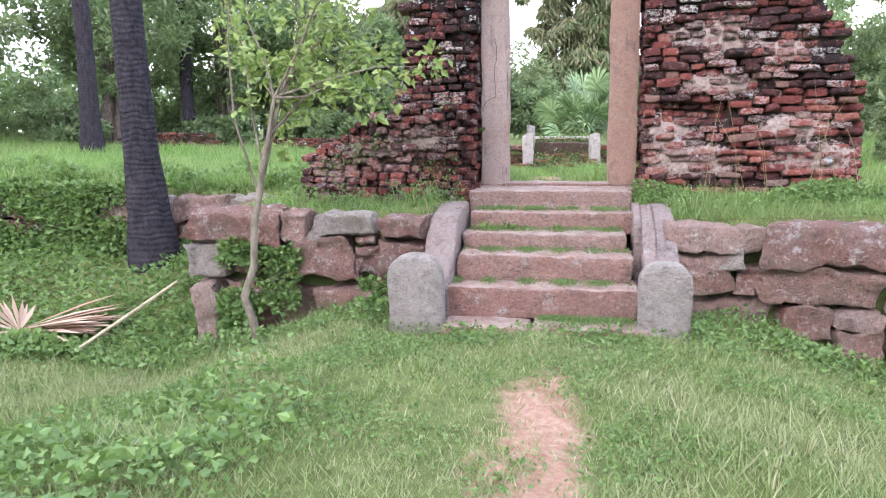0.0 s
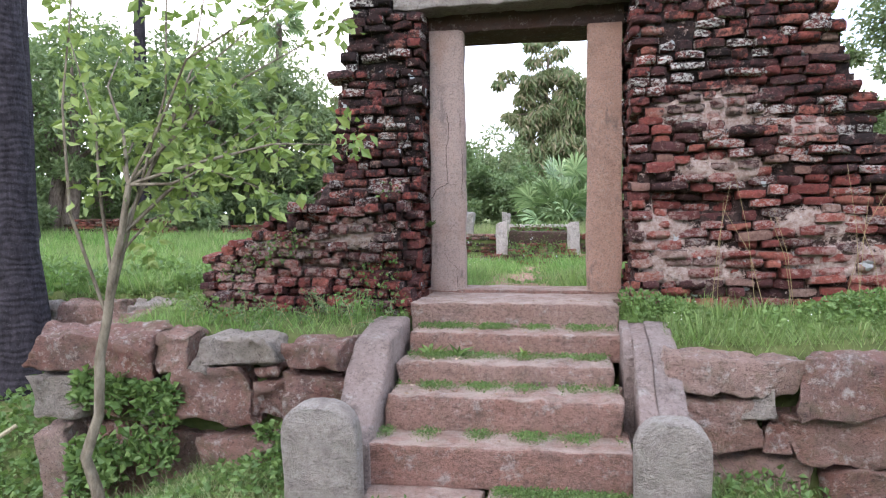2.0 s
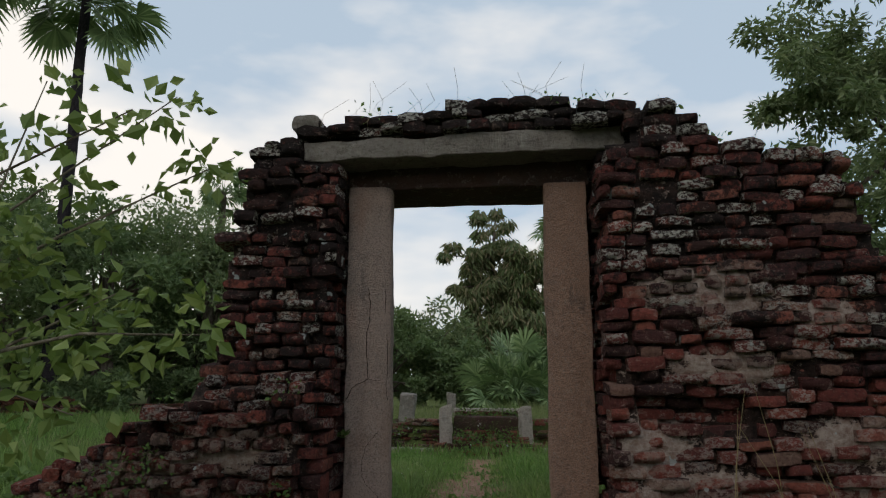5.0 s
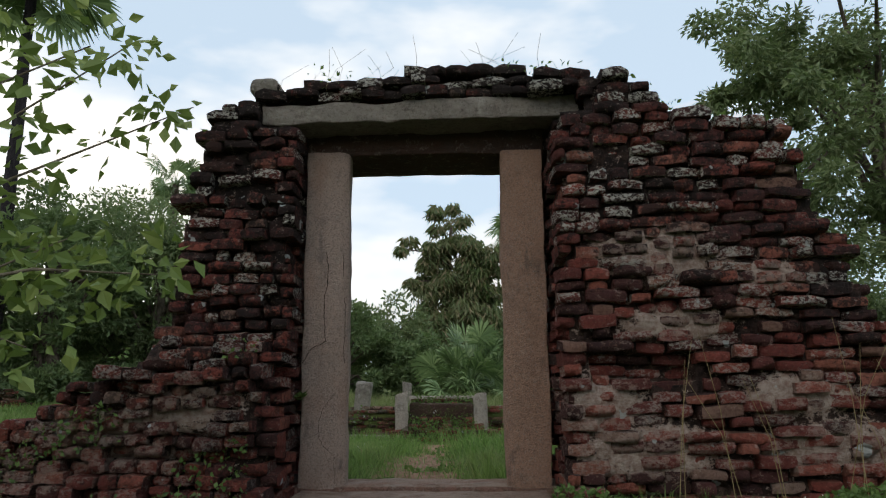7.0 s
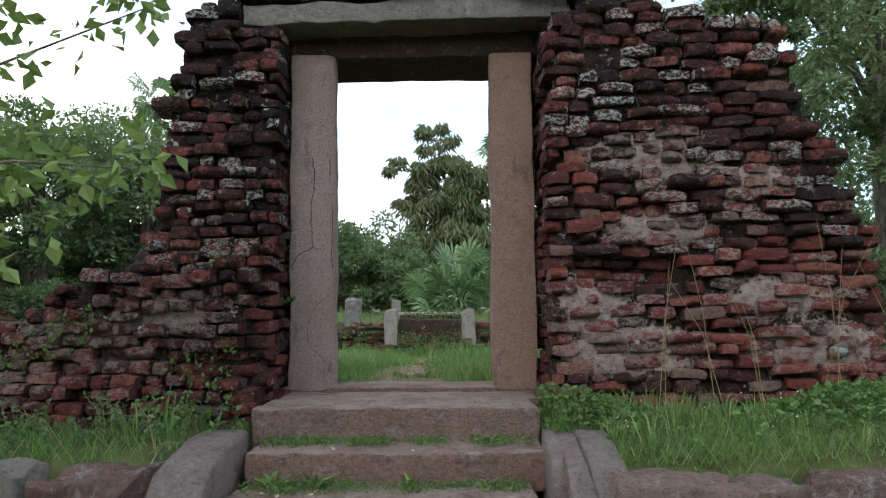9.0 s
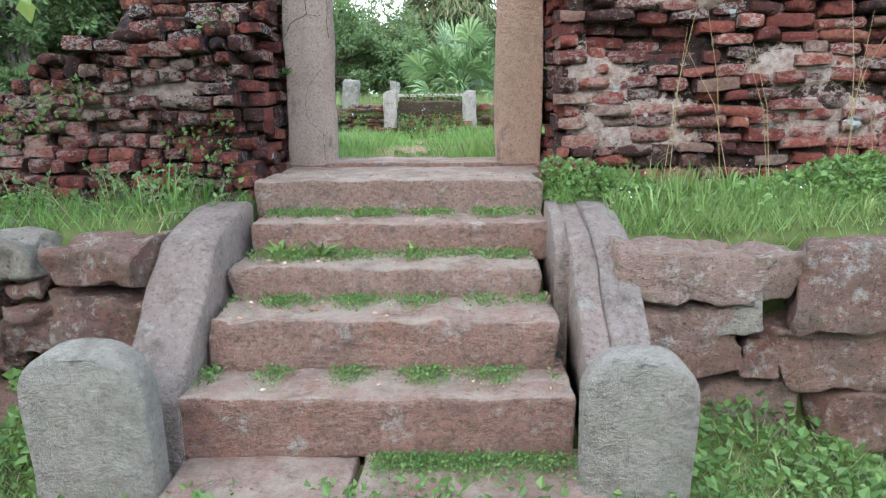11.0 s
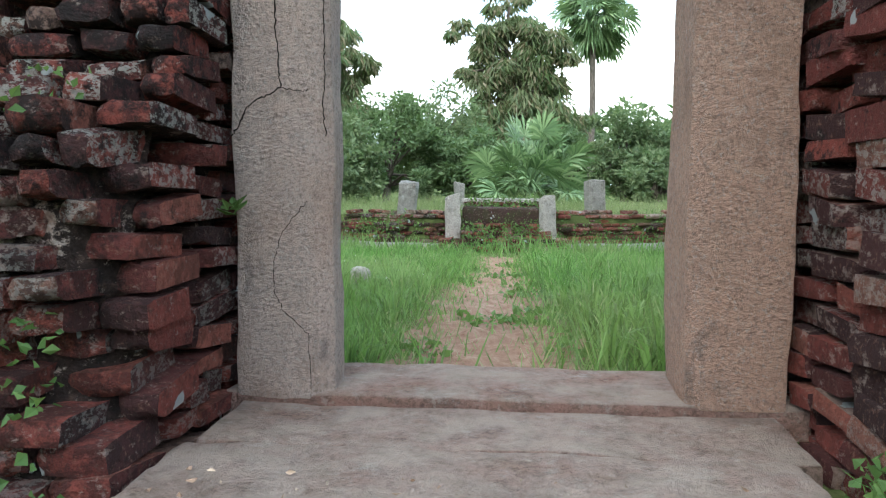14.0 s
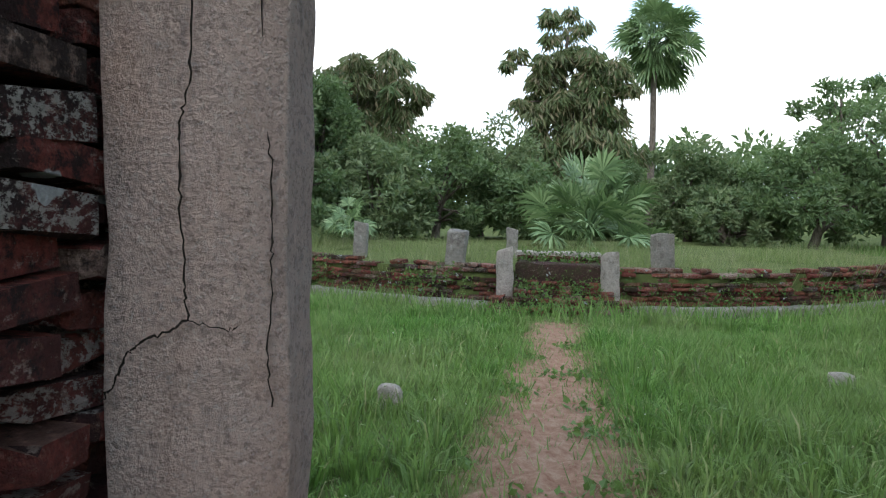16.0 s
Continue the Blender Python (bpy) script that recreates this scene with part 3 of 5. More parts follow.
def rail(label, x, w, points, seed, splits=(), edge=0.7):
    """A sloping stone rail beside the steps: a beam bent over a shoulder."""
    ob = thing("stair_rail", label, "balustrade", "rails beside the steps")
    for name, x0, x1, prof in [("beam", x - w / 2, x + w / 2, points)] + list(splits):
        verts, faces = [], []
        dense = []
        for (y0, z0, b0), (y1, z1, b1) in zip(prof, prof[1:]):
            k = max(2, int(math.hypot(y1 - y0, z1 - z0) / 0.06))
            dense += [(y0 + (y1 - y0) * i / k, z0 + (z1 - z0) * i / k, b0 + (b1 - b0) * i / k) for i in range(k)]
        dense.append(prof[-1])
        cols = [0.0, 0.06, 0.14, 0.35, 0.6, 0.86, 0.94, 1.0]
        drop = [0.035, 0.008, 0.0, 0.0, 0.0, 0.0, 0.008, 0.035]
        for y, z, b in dense:
            ring = [(x0 + (x1 - x0) * c, y, z - d * edge) for c, d in zip(cols, drop)] + [(x1, y, b), (x0, y, b)]
            for v in ring:
                v = Vector(v)
                verts.append(v + noise.noise_vector(v * 5 + Vector((seed, 0, 0))) * 0.012)
        n = len(cols) + 2
        for i in range(len(dense) - 1):
            for k in range(n):
                faces.append((i * n + k, (i + 1) * n + k, (i + 1) * n + (k + 1) % n, i * n + (k + 1) % n))
        me_v, me_f = np.array(verts), [tuple(f) for f in faces]
        me = bpy.data.meshes.new(name)
        me.from_pydata([tuple(v) for v in me_v], [], me_f + [tuple(range(n)), tuple(reversed(range((len(dense) - 1) * n, len(dense) * n)))])
        me.materials.append(M_RAIL)
        for p in me.polygons:
            p.use_smooth = len(p.vertices) == 4
        piece(name, me, ob)
    return ob


rail("pale sloping stone rail beside the steps", -0.97, 0.27, [(-2.2, 0.3, -0.1), (-2.1, 0.36, -0.1), (-1.56, 0.84, 0.1), (-1.2, 0.91, 0.2), (-0.95, 0.93, 0.3)], 3)
rail("sloping stone rail split lengthwise beside the steps", 0.853, 0.106, [(-2.2, 0.28, -0.1), (-2.1, 0.34, -0.1), (-1.52, 0.82, 0.1), (-1.25, 0.87, 0.2), (-1.02, 0.91, 0.3)], 9,
     [("beam", 0.91, 1.075, [(-2.2, 0.28, -0.1), (-2.1, 0.35, -0.1), (-1.54, 0.82, 0.1), (-1.25, 0.89, 0.2), (-1.0, 0.92, 0.3)]),
      ("split_piece", 0.735, 0.8, [(-1.5, 0.74, 0.1), (-1.3, 0.89, 0.2), (-1.02, 0.93, 0.3)])], 0.14)


def guard_stone(x, y, z0, w, h, t, seed, lean):
    """An upright slab with a rounded shoulder."""
    ob = thing("guard_stone", "lichen-grey upright guard stone with rounded top beside the steps", "guard stone", "guard stones")
    n = 14
    outline = [(-w / 2, 0.0), (-w / 2, h * 0.35), (-w / 2, h * 0.68)]
    outline += [(-w / 2 * math.copysign(abs(math.cos(math.pi * k / n)) ** 0.75, math.cos(math.pi * k / n)),
                 h * 0.72 + h * 0.28 * math.sin(math.pi * k / n) ** 0.85) for k in range(n + 1)]
    outline += [(w / 2, h * 0.68), (w / 2, h * 0.35), (w / 2, 0.0)]
    rings = [(0.0, 0.94), (0.02, 1.0), (t - 0.02, 1.0), (t, 0.94)]
    verts, faces = [], []
    m = pose(x, y, z0, lean, 0, 0)
    for d, s in rings:
        for a, b in outline:
            v = Vector((a * s, d, h * 0.5 + (b - h * 0.5) * s))
            verts.append(m @ (v + noise.noise_vector(v * 6 + Vector((seed, 0, 0))) * 0.012))
    k = len(outline)
    for i in range(3):
        for j in range(k):
            faces.append((i * k + j, i * k + (j + 1) % k, (i + 1) * k + (j + 1) % k, (i + 1) * k + j))
    # faces filled by rows between the two sides
    for base, flip in ((0, False), (3 * k, True)):
        for j in range(k // 2 - 1):
            q = (base + j, base + j + 1, base + k - 2 - j, base + k - 1 - j)
            faces.append(q[::-1] if not flip else q)
    me = raw_mesh("slab", verts, faces, M_GUARD, True)
    piece("slab", me, ob)
    return ob


guard_stone(-1.06, -2.44, -0.12, 0.46, 0.74, 0.15, 5, 3)
guard_stone(0.92, -2.44, -0.14, 0.4, 0.74, 0.15, 8, 4)

# ---- retaining walls of rough blocks ----


def stone_wall(name, label, rows, y, depth, seed, along="x", grey=()):
    """rows of (x0, x1, z0, z1, jut); grey: which of them are grey stones."""
    ob = thing(name, label, "retaining wall", kind="structure")
    for i, (x0, x1, z0, z1, jut) in enumerate(rows):
        at = ((x0 + x1) / 2, y + depth / 2 - jut, (z0 + z1) / 2)
        size = (x1 - x0 - 0.03, depth, z1 - z0 - 0.022)
        if along == "y":
            at, size = (y + depth / 2 - jut, (x0 + x1) / 2, (z0 + z1) / 2), (depth, x1 - x0 - 0.015, z1 - z0 - 0.01)
        v, f = block_data(size, 0.022, 0.04, 0.055, seed + i, 5.0, 0.15)
        piece("stone", raw_mesh("stone", v, f, M_ROCK_GREY if i in grey else M_ROCK, True), ob, pose(*at))
    return ob


stone_wall("wall_front_left", "retaining wall of rough reddish stone blocks under creepers", [
    (-3.52, -2.62, 0.57, 0.88, 0.03), (-2.6, -2.26, 0.6, 0.88, -0.02), (-2.24, -1.64, 0.66, 0.87, 0.0), (-1.62, -1.06, 0.62, 0.85, 0.02),
    (-3.54, -3.1, 0.2, 0.55, 0.02), (-3.08, -2.78, 0.24, 0.55, -0.02), (-2.76, -2.46, 0.2, 0.56, -0.05), (-2.45, -1.82, 0.24, 0.63, 0.02), (-1.8, -1.55, 0.28, 0.6, -0.02),
    (-1.53, -1.06, 0.3, 0.6, 0.0), (-3.5, -3.22, -0.5, 0.18, 0.03), (-3.2, -2.7, -0.45, 0.2, -0.1), (-2.68, -2.2, -0.3, 0.18, -0.1),
    (-2.15, -1.65, -0.06, 0.2, 0.08), (-1.63, -1.08, -0.3, 0.26, -0.06), (-2.72, -2.62, 0.62, 0.9, -0.06),
    (-1.83, -1.6, 0.59, 0.67, -0.03), (-2.3, -2.1, 0.61, 0.68, -0.02), (-1.86, -1.78, 0.3, 0.5, -0.01), (-2.74, -2.6, 0.55, 0.64, -0.02), (-1.58, -1.5, 0.4, 0.6, -0.02)], WALL_Y, 0.34, 100, grey=(2, 4, 6, 17))
stone_wall("wall_front_right", "retaining wall of large rough red stone slabs", [
    (1.06, 1.81, 0.57, 0.82, 0.03), (1.83, 2.75, 0.47, 0.84, 0.07), (2.77, 3.6, 0.45, 0.82, 0.04), (3.62, 4.2, 0.4, 0.82, 0.0),
    (1.08, 1.55, 0.18, 0.57, 0.0), (1.56, 1.72, 0.18, 0.42, 0.02), (1.4, 1.66, 0.42, 0.6, 0.02), (1.74, 2.75, 0.12, 0.47, 0.0), (2.77, 3.5, 0.1, 0.44, 0.03), (3.52, 4.2, 0.1, 0.4, 0.0),
    (1.1, 1.9, -0.25, 0.17, -0.08), (1.92, 2.35, -0.2, 0.1, 0.0), (2.37, 2.75, -0.05, 0.1, 0.05), (2.4, 2.75, -0.35, -0.06, 0.04), (2.77, 3.2, -0.3, 0.09, 0.05), (3.22, 4.2, -0.4, 0.09, 0.03),
    (2.0, 2.7, -0.6, -0.34, 0.06), (2.72, 3.4, -0.62, -0.32, 0.04)], WALL_Y, 0.34, 200, grey=(2, 6))
stone_wall("wall_side_left", "side of the landing built of rough reddish blocks", [
    (-1.36, -0.7, 0.56, 0.86, 0.0), (-0.68, -0.1, 0.54, 0.86, 0.0), (-0.08, 0.4, 0.56, 0.86, 0.0),
    (-1.36, -0.5, 0.1, 0.55, 0.02), (-0.48, 0.4, 0.1, 0.53, 0.0), (-1.36, -0.6, -0.5, 0.08, 0.02), (-0.58, 0.4, -0.4, 0.08, 0.0)], LAND_X0, 0.34, 300, "y")
rows = []
x = -12.0
for z0, z1 in ((0.5, 0.84), (0.16, 0.49), (-0.2, 0.15)):
    x = -12.0 + z0 * 0.3
    while x < -3.6:
        w = random.uniform(0.4, 0.75)
        rows.append((x, min(x + w, -3.2), z0, z1, random.uniform(-0.02, 0.03)))
        x += w + 0.01
stone_wall("wall_terrace_left", "grey terrace wall of squared blocks half hidden by creepers", rows, SIDE_Y, 0.34, 400, grey=range(0, 60, 2))
rows = []
for z0, z1 in ((0.5, 0.84), (0.16, 0.49), (-0.3, 0.15)):
    x = 4.2 + z0 * 0.2
    while x < 9:
        w = random.uniform(0.5, 0.9)
        rows.append((x, x + w, z0, z1, random.uniform(-0.02, 0.03)))
        x += w + 0.01
stone_wall("wall_terrace_right", "terrace wall of rough blocks beyond the landing", rows, SIDE_Y, 0.34, 500)

# ---- the brick gateway ----
TOP_X = [-2.72, -2.69, -2.45, -2.21, -2.0, -1.76, -1.72, -1.67, -1.61, -1.55, -1.48, -1.3, -1.17, -1.03, -0.93, -0.55, 0.0, 0.45, 0.6, 0.97, 1.1, 1.44, 1.52, 1.7, 1.8,
         2.1, 2.36, 2.42, 2.47, 2.57, 2.68, 2.78, 2.86, 2.89, 2.91]
TOP_Z = [0.8, 1.36, 1.48, 1.62, 1.7, 1.9, 2.12, 2.48, 2.98, 3.2, 3.58, 3.66, 3.78, 3.8, 3.76, 3.8, 3.87, 3.88, 3.85, 3.84, 3.8, 3.72, 3.6, 3.5, 3.42,
         3.36, 3.31, 3.12, 2.98, 2.64, 2.4, 2.24, 2.05, 1.3, 0.8]


def wall_top(x):
    return float(np.interp(x, TOP_X, TOP_Z))


def wall_front(x, z):
    if x > 0.8:
        return -0.47 - 0.08 * float(smooth(1.3, 0.9, x)) * float(smooth(2.2, 1.4, z)) + 0.12 * float(smooth(3.45, 3.55, z)) * float(smooth(1.3, 1.0, x))
    if z > 3.5 and x > -1.1:
        return -0.24
    # the foot spreads out over the landing
    return -0.2 * float(smooth(1.3, 0.85, z)) * float(smooth(-0.84, -0.9, x)) - 0.27 - 0.37 * float(smooth(2.15, 1.75, z)) * float(smooth(-0.86, -1.05, x) * 0.6 + 0.4)


COURSE, DOOR = 0.077, 0.865
BRICKS = []
for k in range(18):
    rnd = random.Random(900 + k)
    # a gridded box drawn in towards an uneven rounded shape, open at the back
    cols, rows_z, deep = (-0.5, -0.2, 0.2, 0.5), (-0.5, 0.0, 0.5), (-0.5, -0.3, 0.5)
    worn = [rnd.uniform(0.35, 1.0) for _ in range(4)]
    grid, bm = {}, bmesh.new()

    def corner_of(i, j, m):
        if (i, j, m) not in grid:
            x, z, y = cols[i], rows_z[j], deep[m]
            w = worn[(x > 0) * 2 + (z > 0)]
            front = 1.0 if m == 0 else 0.35 if m == 1 else 0.0
            x *= 1 - 0.06 * w * front * (abs(z) > 0.4) - 0.03 * front
            z *= 1 - (0.24 * w * (abs(cols[i]) > 0.4) + 0.08) * front
            y += 0.1 * w * (m == 0) * (abs(cols[i]) > 0.4) + 0.03 * (m == 0) * (abs(rows_z[j]) > 0.4)
            grid[(i, j, m)] = bm.verts.new((x + rnd.uniform(-0.025, 0.025), y + rnd.uniform(-0.025, 0.025) * (m < 2), z + rnd.uniform(-0.085, 0.085)))
        return grid[(i, j, m)]

    for i in range(3):
        for j in range(2):
            bm.faces.new([corner_of(i, j, 0), corner_of(i + 1, j, 0), corner_of(i + 1, j + 1, 0), corner_of(i, j + 1, 0)])
        for m in range(2):
            bm.faces.new([corner_of(i, 2, m), corner_of(i + 1, 2, m), corner_of(i + 1, 2, m + 1), corner_of(i, 2, m + 1)])
            bm.faces.new([corner_of(i, 0, m + 1), corner_of(i + 1, 0, m + 1), corner_of(i + 1, 0, m), corner_of(i, 0, m)])
    for j in range(2):
        for m in range(2):
            bm.faces.new([corner_of(0, j, m), corner_of(0, j + 1, m), corner_of(0, j + 1, m + 1), corner_of(0, j, m + 1)])
            bm.faces.new([corner_of(3, j, m + 1), corner_of(3, j + 1, m + 1), corner_of(3, j + 1, m), corner_of(3, j, m)])
    bm.faces.new([corner_of(*c) for c in ((0, 0, 2), (0, 1, 2), (0, 2, 2), (1, 2, 2), (2, 2, 2), (3, 2, 2), (3, 1, 2), (3, 0, 2), (2, 0, 2), (1, 0, 2))])
    bmesh.ops.recalc_face_normals(bm, faces=bm.faces[:])
    me = bpy.data.meshes.new("brick")
    bm.to_mesh(me)
    bm.free()
    me.materials.append(M_BRICK)
    me.polygons.foreach_set("use_smooth", [True] * len(me.polygons))
    me.set_sharp_from_angle(angle=radians(48))
    BRICKS.append(me)


def brick_arrays(me):
    v = np.array([v.co for v in me.vertices])
    me.calc_loop_triangles()
    f = np.array([t.vertices for t in me.loop_triangles])
    return v, f


BRICK_ARR = [brick_arrays(me) for me in BRICKS]


def gateway_side(name, label, x_lo, x_hi, seed):
    ob = thing(name, label, "brick wall", kind="structure")
    rnd = random.Random(seed)
    rest = []

    def lay(cx, cy, cz, sx, sy, sz, turn, own):
        k = rnd.randrange(len(BRICKS))
        m = pose(cx, cy, cz, rnd.uniform(-7, 7), rnd.uniform(-4.5, 4.5), turn) @ Matrix.Diagonal((sx, sy, sz, 1))
        if own:
            piece("brick", BRICKS[k], ob, m)
        else:
            v, f = BRICK_ARR[k]
            mm = np.array(m)
            rest.append((v @ mm[:3, :3].T + mm[:3, 3], f))

    z, row = 0.743, 0
    while z < 3.9:
        z += COURSE
        row += 1
        cz = z - COURSE / 2
        # front face, one course
        x = x_lo + rnd.uniform(-0.2, 0.0)
        while x < x_hi:
            length = rnd.choice((0.12, 0.17, 0.21, 0.25)) * rnd.uniform(0.85, 1.15) * (1.0 if x_hi > 1 else 0.7 if cz < 1.85 else 0.85)
            x0, x1 = max(x, x_lo), min(x + length, x_hi)
            if cz < 3.5:
                x0, x1 = (x0, min(x1, -DOOR)) if x_hi < 1 else (max(x0, DOOR), x1)
            if cz > 3.66:
                x1 = x0 + (x1 - x0) * 1.06
            x += length + (rnd.uniform(0.008, 0.032) if cz < 3.66 else 0.0)
            if x1 - x0 < 0.06:
                continue
            cx = (x0 + x1) / 2
            if cz > wall_top(cx) + (rnd.uniform(-0.03, 0.03) if cz < 3.6 else 0.012):
                continue
            if -DOOR < cx < DOOR and cz < 3.68:
                continue
            if -1.1 < cx < 1.07 and 3.47 < cz < 3.68:
                continue
            near_door = abs(cx) < 1.0
            gone = rnd.random() < (0.08 if not near_door else 0.03)
            hollow = 0.15 if abs(cx - 1.36) < 0.3 and abs(cz - 1.79) < 0.07 else 0.0
            jut = rnd.gauss(0, 0.024 if cx > 0 else 0.03) + (0.08 if gone else 0) + hollow
            yf = wall_front(cx, cz) + jut
            h = COURSE * rnd.uniform(0.74, 1.1)
            wave = 0.022 * math.sin(cx * 2.3 + cz * 1.1) + 0.012 * math.sin(cx * 6.1 + cz * 4.0)
            lay(cx, yf + 0.13, cz + wave * (cz < 3.4) + rnd.uniform(-0.008, 0.008), x1 - x0, 0.26, h, rnd.uniform(-3, 3), True)
        # reveal beside the door, body near the outline, back face
        for side in (-1, 1):
            if not x_lo <= side * 0.9 <= x_hi or cz > 3.5:
                continue
            y = wall_front(side * 0.9, cz) + 0.27
            while y < 0.52:
                d = rnd.choice((0.14, 0.2, 0.25))
                lay(side * (DOOR + 0.11 + rnd.gauss(0, 0.02)), y + d / 2, cz + rnd.uniform(-0.008, 0.008), 0.2, d, COURSE * rnd.uniform(0.68, 0.95), rnd.uniform(-7, 7), False)
                y += d + rnd.uniform(0.005, 0.02)
        x = x_lo
        while x < x_hi:
            length = rnd.uniform(0.2, 0.3)
            cx = x + length / 2
            x += length + 0.015
            top = min(wall_top(cx - 0.14), wall_top(cx), wall_top(cx + 0.14))
            if cz > wall_top(cx) + rnd.uniform(-0.05, 0.02) or (abs(cx) < DOOR + 0.12 and cz < 3.69) or (-1.2 < cx < 1.2 and 3.5 < cz < 3.69):
                continue
            yf = wall_front(cx, cz)
            lay(cx, 0.42, cz, length, 0.24, COURSE * 0.9, rnd.uniform(-3, 3), False)
            if cz > top - 0.2:
                y = yf + 0.28
                while y < 0.3:
                    lay(cx + rnd.uniform(-0.02, 0.02), y + 0.1, cz + rnd.uniform(-0.012, 0.012), length, 0.2, COURSE * 0.92, rnd.uniform(-5, 5), False)
                    y += 0.21
    v, f = join(rest)
    me = raw_mesh("brickwork", v, f, M_BRICK, True)
    me.set_sharp_from_angle(angle=radians(48))
    tagged(piece("brickwork", me, ob), kind="stuff")
    # the mortar between the bricks: an uneven sheet behind their faces, fuller where lime still clings
    step = 0.035
    xs, zs = np.arange(x_lo + 0.03, x_hi - 0.02, step), np.arange(0.7, 3.9, step)
    verts, faces, index = [], [], {}

    def mortar(i, j):
        if (i, j) not in index:
            x, z = float(xs[i]), float(zs[j])
            fill = max(0.0, max(1 - ((x - cx) / rw) ** 2 * 0.6 - ((z - cz) / rh) ** 2 * 0.6 for cx, cz, rw, rh in LIME))
            y = wall_front(x, z) + 0.085 - (0.055 if x > 0 else 0.02) * min(1.0, fill * 1.6) + 0.03 * noise.noise(Vector((x * 7, z * 9, 3))) + 0.02 * noise.noise(Vector((x * 21, z * 25, 8)))
            if abs(x - 1.36) < 0.32 and abs(z - 1.79) < 0.08:
                y += 0.16
            if x < 0 and (1.68 < z < 2.25 or z < 1.42):
                y += 0.07
            index[(i, j)] = len(verts)
            verts.append((x, y, z))
        return index[(i, j)]

    for i in range(len(xs) - 1):
        c = (xs[i] + xs[i + 1]) / 2
        for j in range(len(zs) - 1):
            z0 = zs[j] + step / 2
            if z0 > wall_top(c) - 0.06 or abs(c) < DOOR + 0.06 and z0 < 3.67 or -1.12 < c < 1.1 and 3.49 < z0 < 3.67:
                continue
            faces.append((mortar(i, j), mortar(i + 1, j), mortar(i + 1, j + 1), mortar(i, j + 1)))
    piece("mortar", raw_mesh("mortar", verts, faces, M_MORTAR, True), ob, None, "pale crumbling lime mortar between the bricks")
    # the rubble core behind it
    core = []
    for x in np.arange(x_lo + 0.03, x_hi - 0.03, 0.06):
        x1 = min(x + 0.06, x_hi - 0.03)
        c = (x + x1) / 2
        spans = [(0.7, wall_top(c) - 0.07)]
        if abs(c) < DOOR + 0.06:
            spans = [(3.67, wall_top(c) - 0.05)]
        elif -1.12 < c < 1.1:
            spans = [(0.7, 3.49), (3.67, wall_top(c) - 0.05)]
        for z0, z1 in spans:
            if z1 - z0 < 0.015:
                continue
            f0, y1 = max(wall_front(c, z0), wall_front(c, z1)) + 0.2, 0.48
            core.append((np.array([(x, f0, z0), (x1, f0, z0), (x1, y1, z0), (x, y1, z0), (x, f0, z1), (x1, f0, z1), (x1, y1, z1), (x, y1, z1)]),
                         np.array([(0, 1, 5, 4), (1, 2, 6, 5), (2, 3, 7, 6), (3, 0, 4, 7), (4, 5, 6, 7), (3, 2, 1, 0)])))
    v, f = join(core)
    piece("core", raw_mesh("core", v, f, M_MORTAR), ob, None, "rubble core of the brick wall")
    return ob


gateway_side("wall_gate_left", "ruined brick gate wall, blackened, sloping down to a broken end", -2.72, 0.02, 51)
gateway_side("wall_gate_right", "ruined brick gate wall, red and black with white lime patches", 0.02, 2.92, 52)

ob = thing("stone", "rounded grey stone lying on top of the brick wall", "stone")
block("body", M_GUARD, ob, size=(0.2, 0.2, 0.11), r=0.05, step=0.05, rough=0.02, seed=77, at=(-1.12, -0.16, 3.775))

# ---- the round brick terrace beyond the gate ----
RING_X, RING_Y, RING_R = -0.35, 18.6, 8.0
ring = thing("round_terrace", "low round ruined brick terrace, mossy, with a stone kerb", "ruined terrace")
ring_rest, RING_BRICKS = [], []
for me in BRICKS:
    RING_BRICKS.append(me.copy())
    RING_BRICKS[-1].materials.clear()
    RING_BRICKS[-1].materials.append(M_MOSSBRICK)
rnd = random.Random(77)
for row in range(8):
    z = 0.73 + row * 0.075
    a = -62.0
    rr = RING_R - 0.04 * (row % 3) - row * 0.012
    while a < 62:
        w = rnd.uniform(0.2, 0.32)
        am = radians(a + math.degrees(w / 2 / rr))
        a += math.degrees((w + 0.015) / rr)
        x, y = RING_X + rr * math.sin(am), RING_Y - rr * math.cos(am)
        if -1.15 < x < 0.55 and y < 13 or rnd.random() < 0.07 + (0.3 if row == 7 else 0.0):
            continue
        m = pose(x, y + 0.1, z + rnd.uniform(-0.008, 0.008), rnd.uniform(-4, 4), rnd.uniform(-4, 4), math.degrees(am) + rnd.uniform(-5, 5)) @ Matrix.Diagonal((w, 0.24 + rnd.gauss(0, 0.04), 0.066, 1))
        k = rnd.randrange(len(BRICK_ARR))
        if -2.9 < x < 2.4:
            piece("brick", RING_BRICKS[k], ring, m)
            continue
        v, f = BRICK_ARR[k]
        mm = np.array(m)
        ring_rest.append((v @ mm[:3, :3].T + mm[:3, 3], f))
v, f = join(ring_rest)
tagged(piece("brickwork", raw_mesh("brickwork", v, f, M_MOSSBRICK, False), ring), kind="stuff")
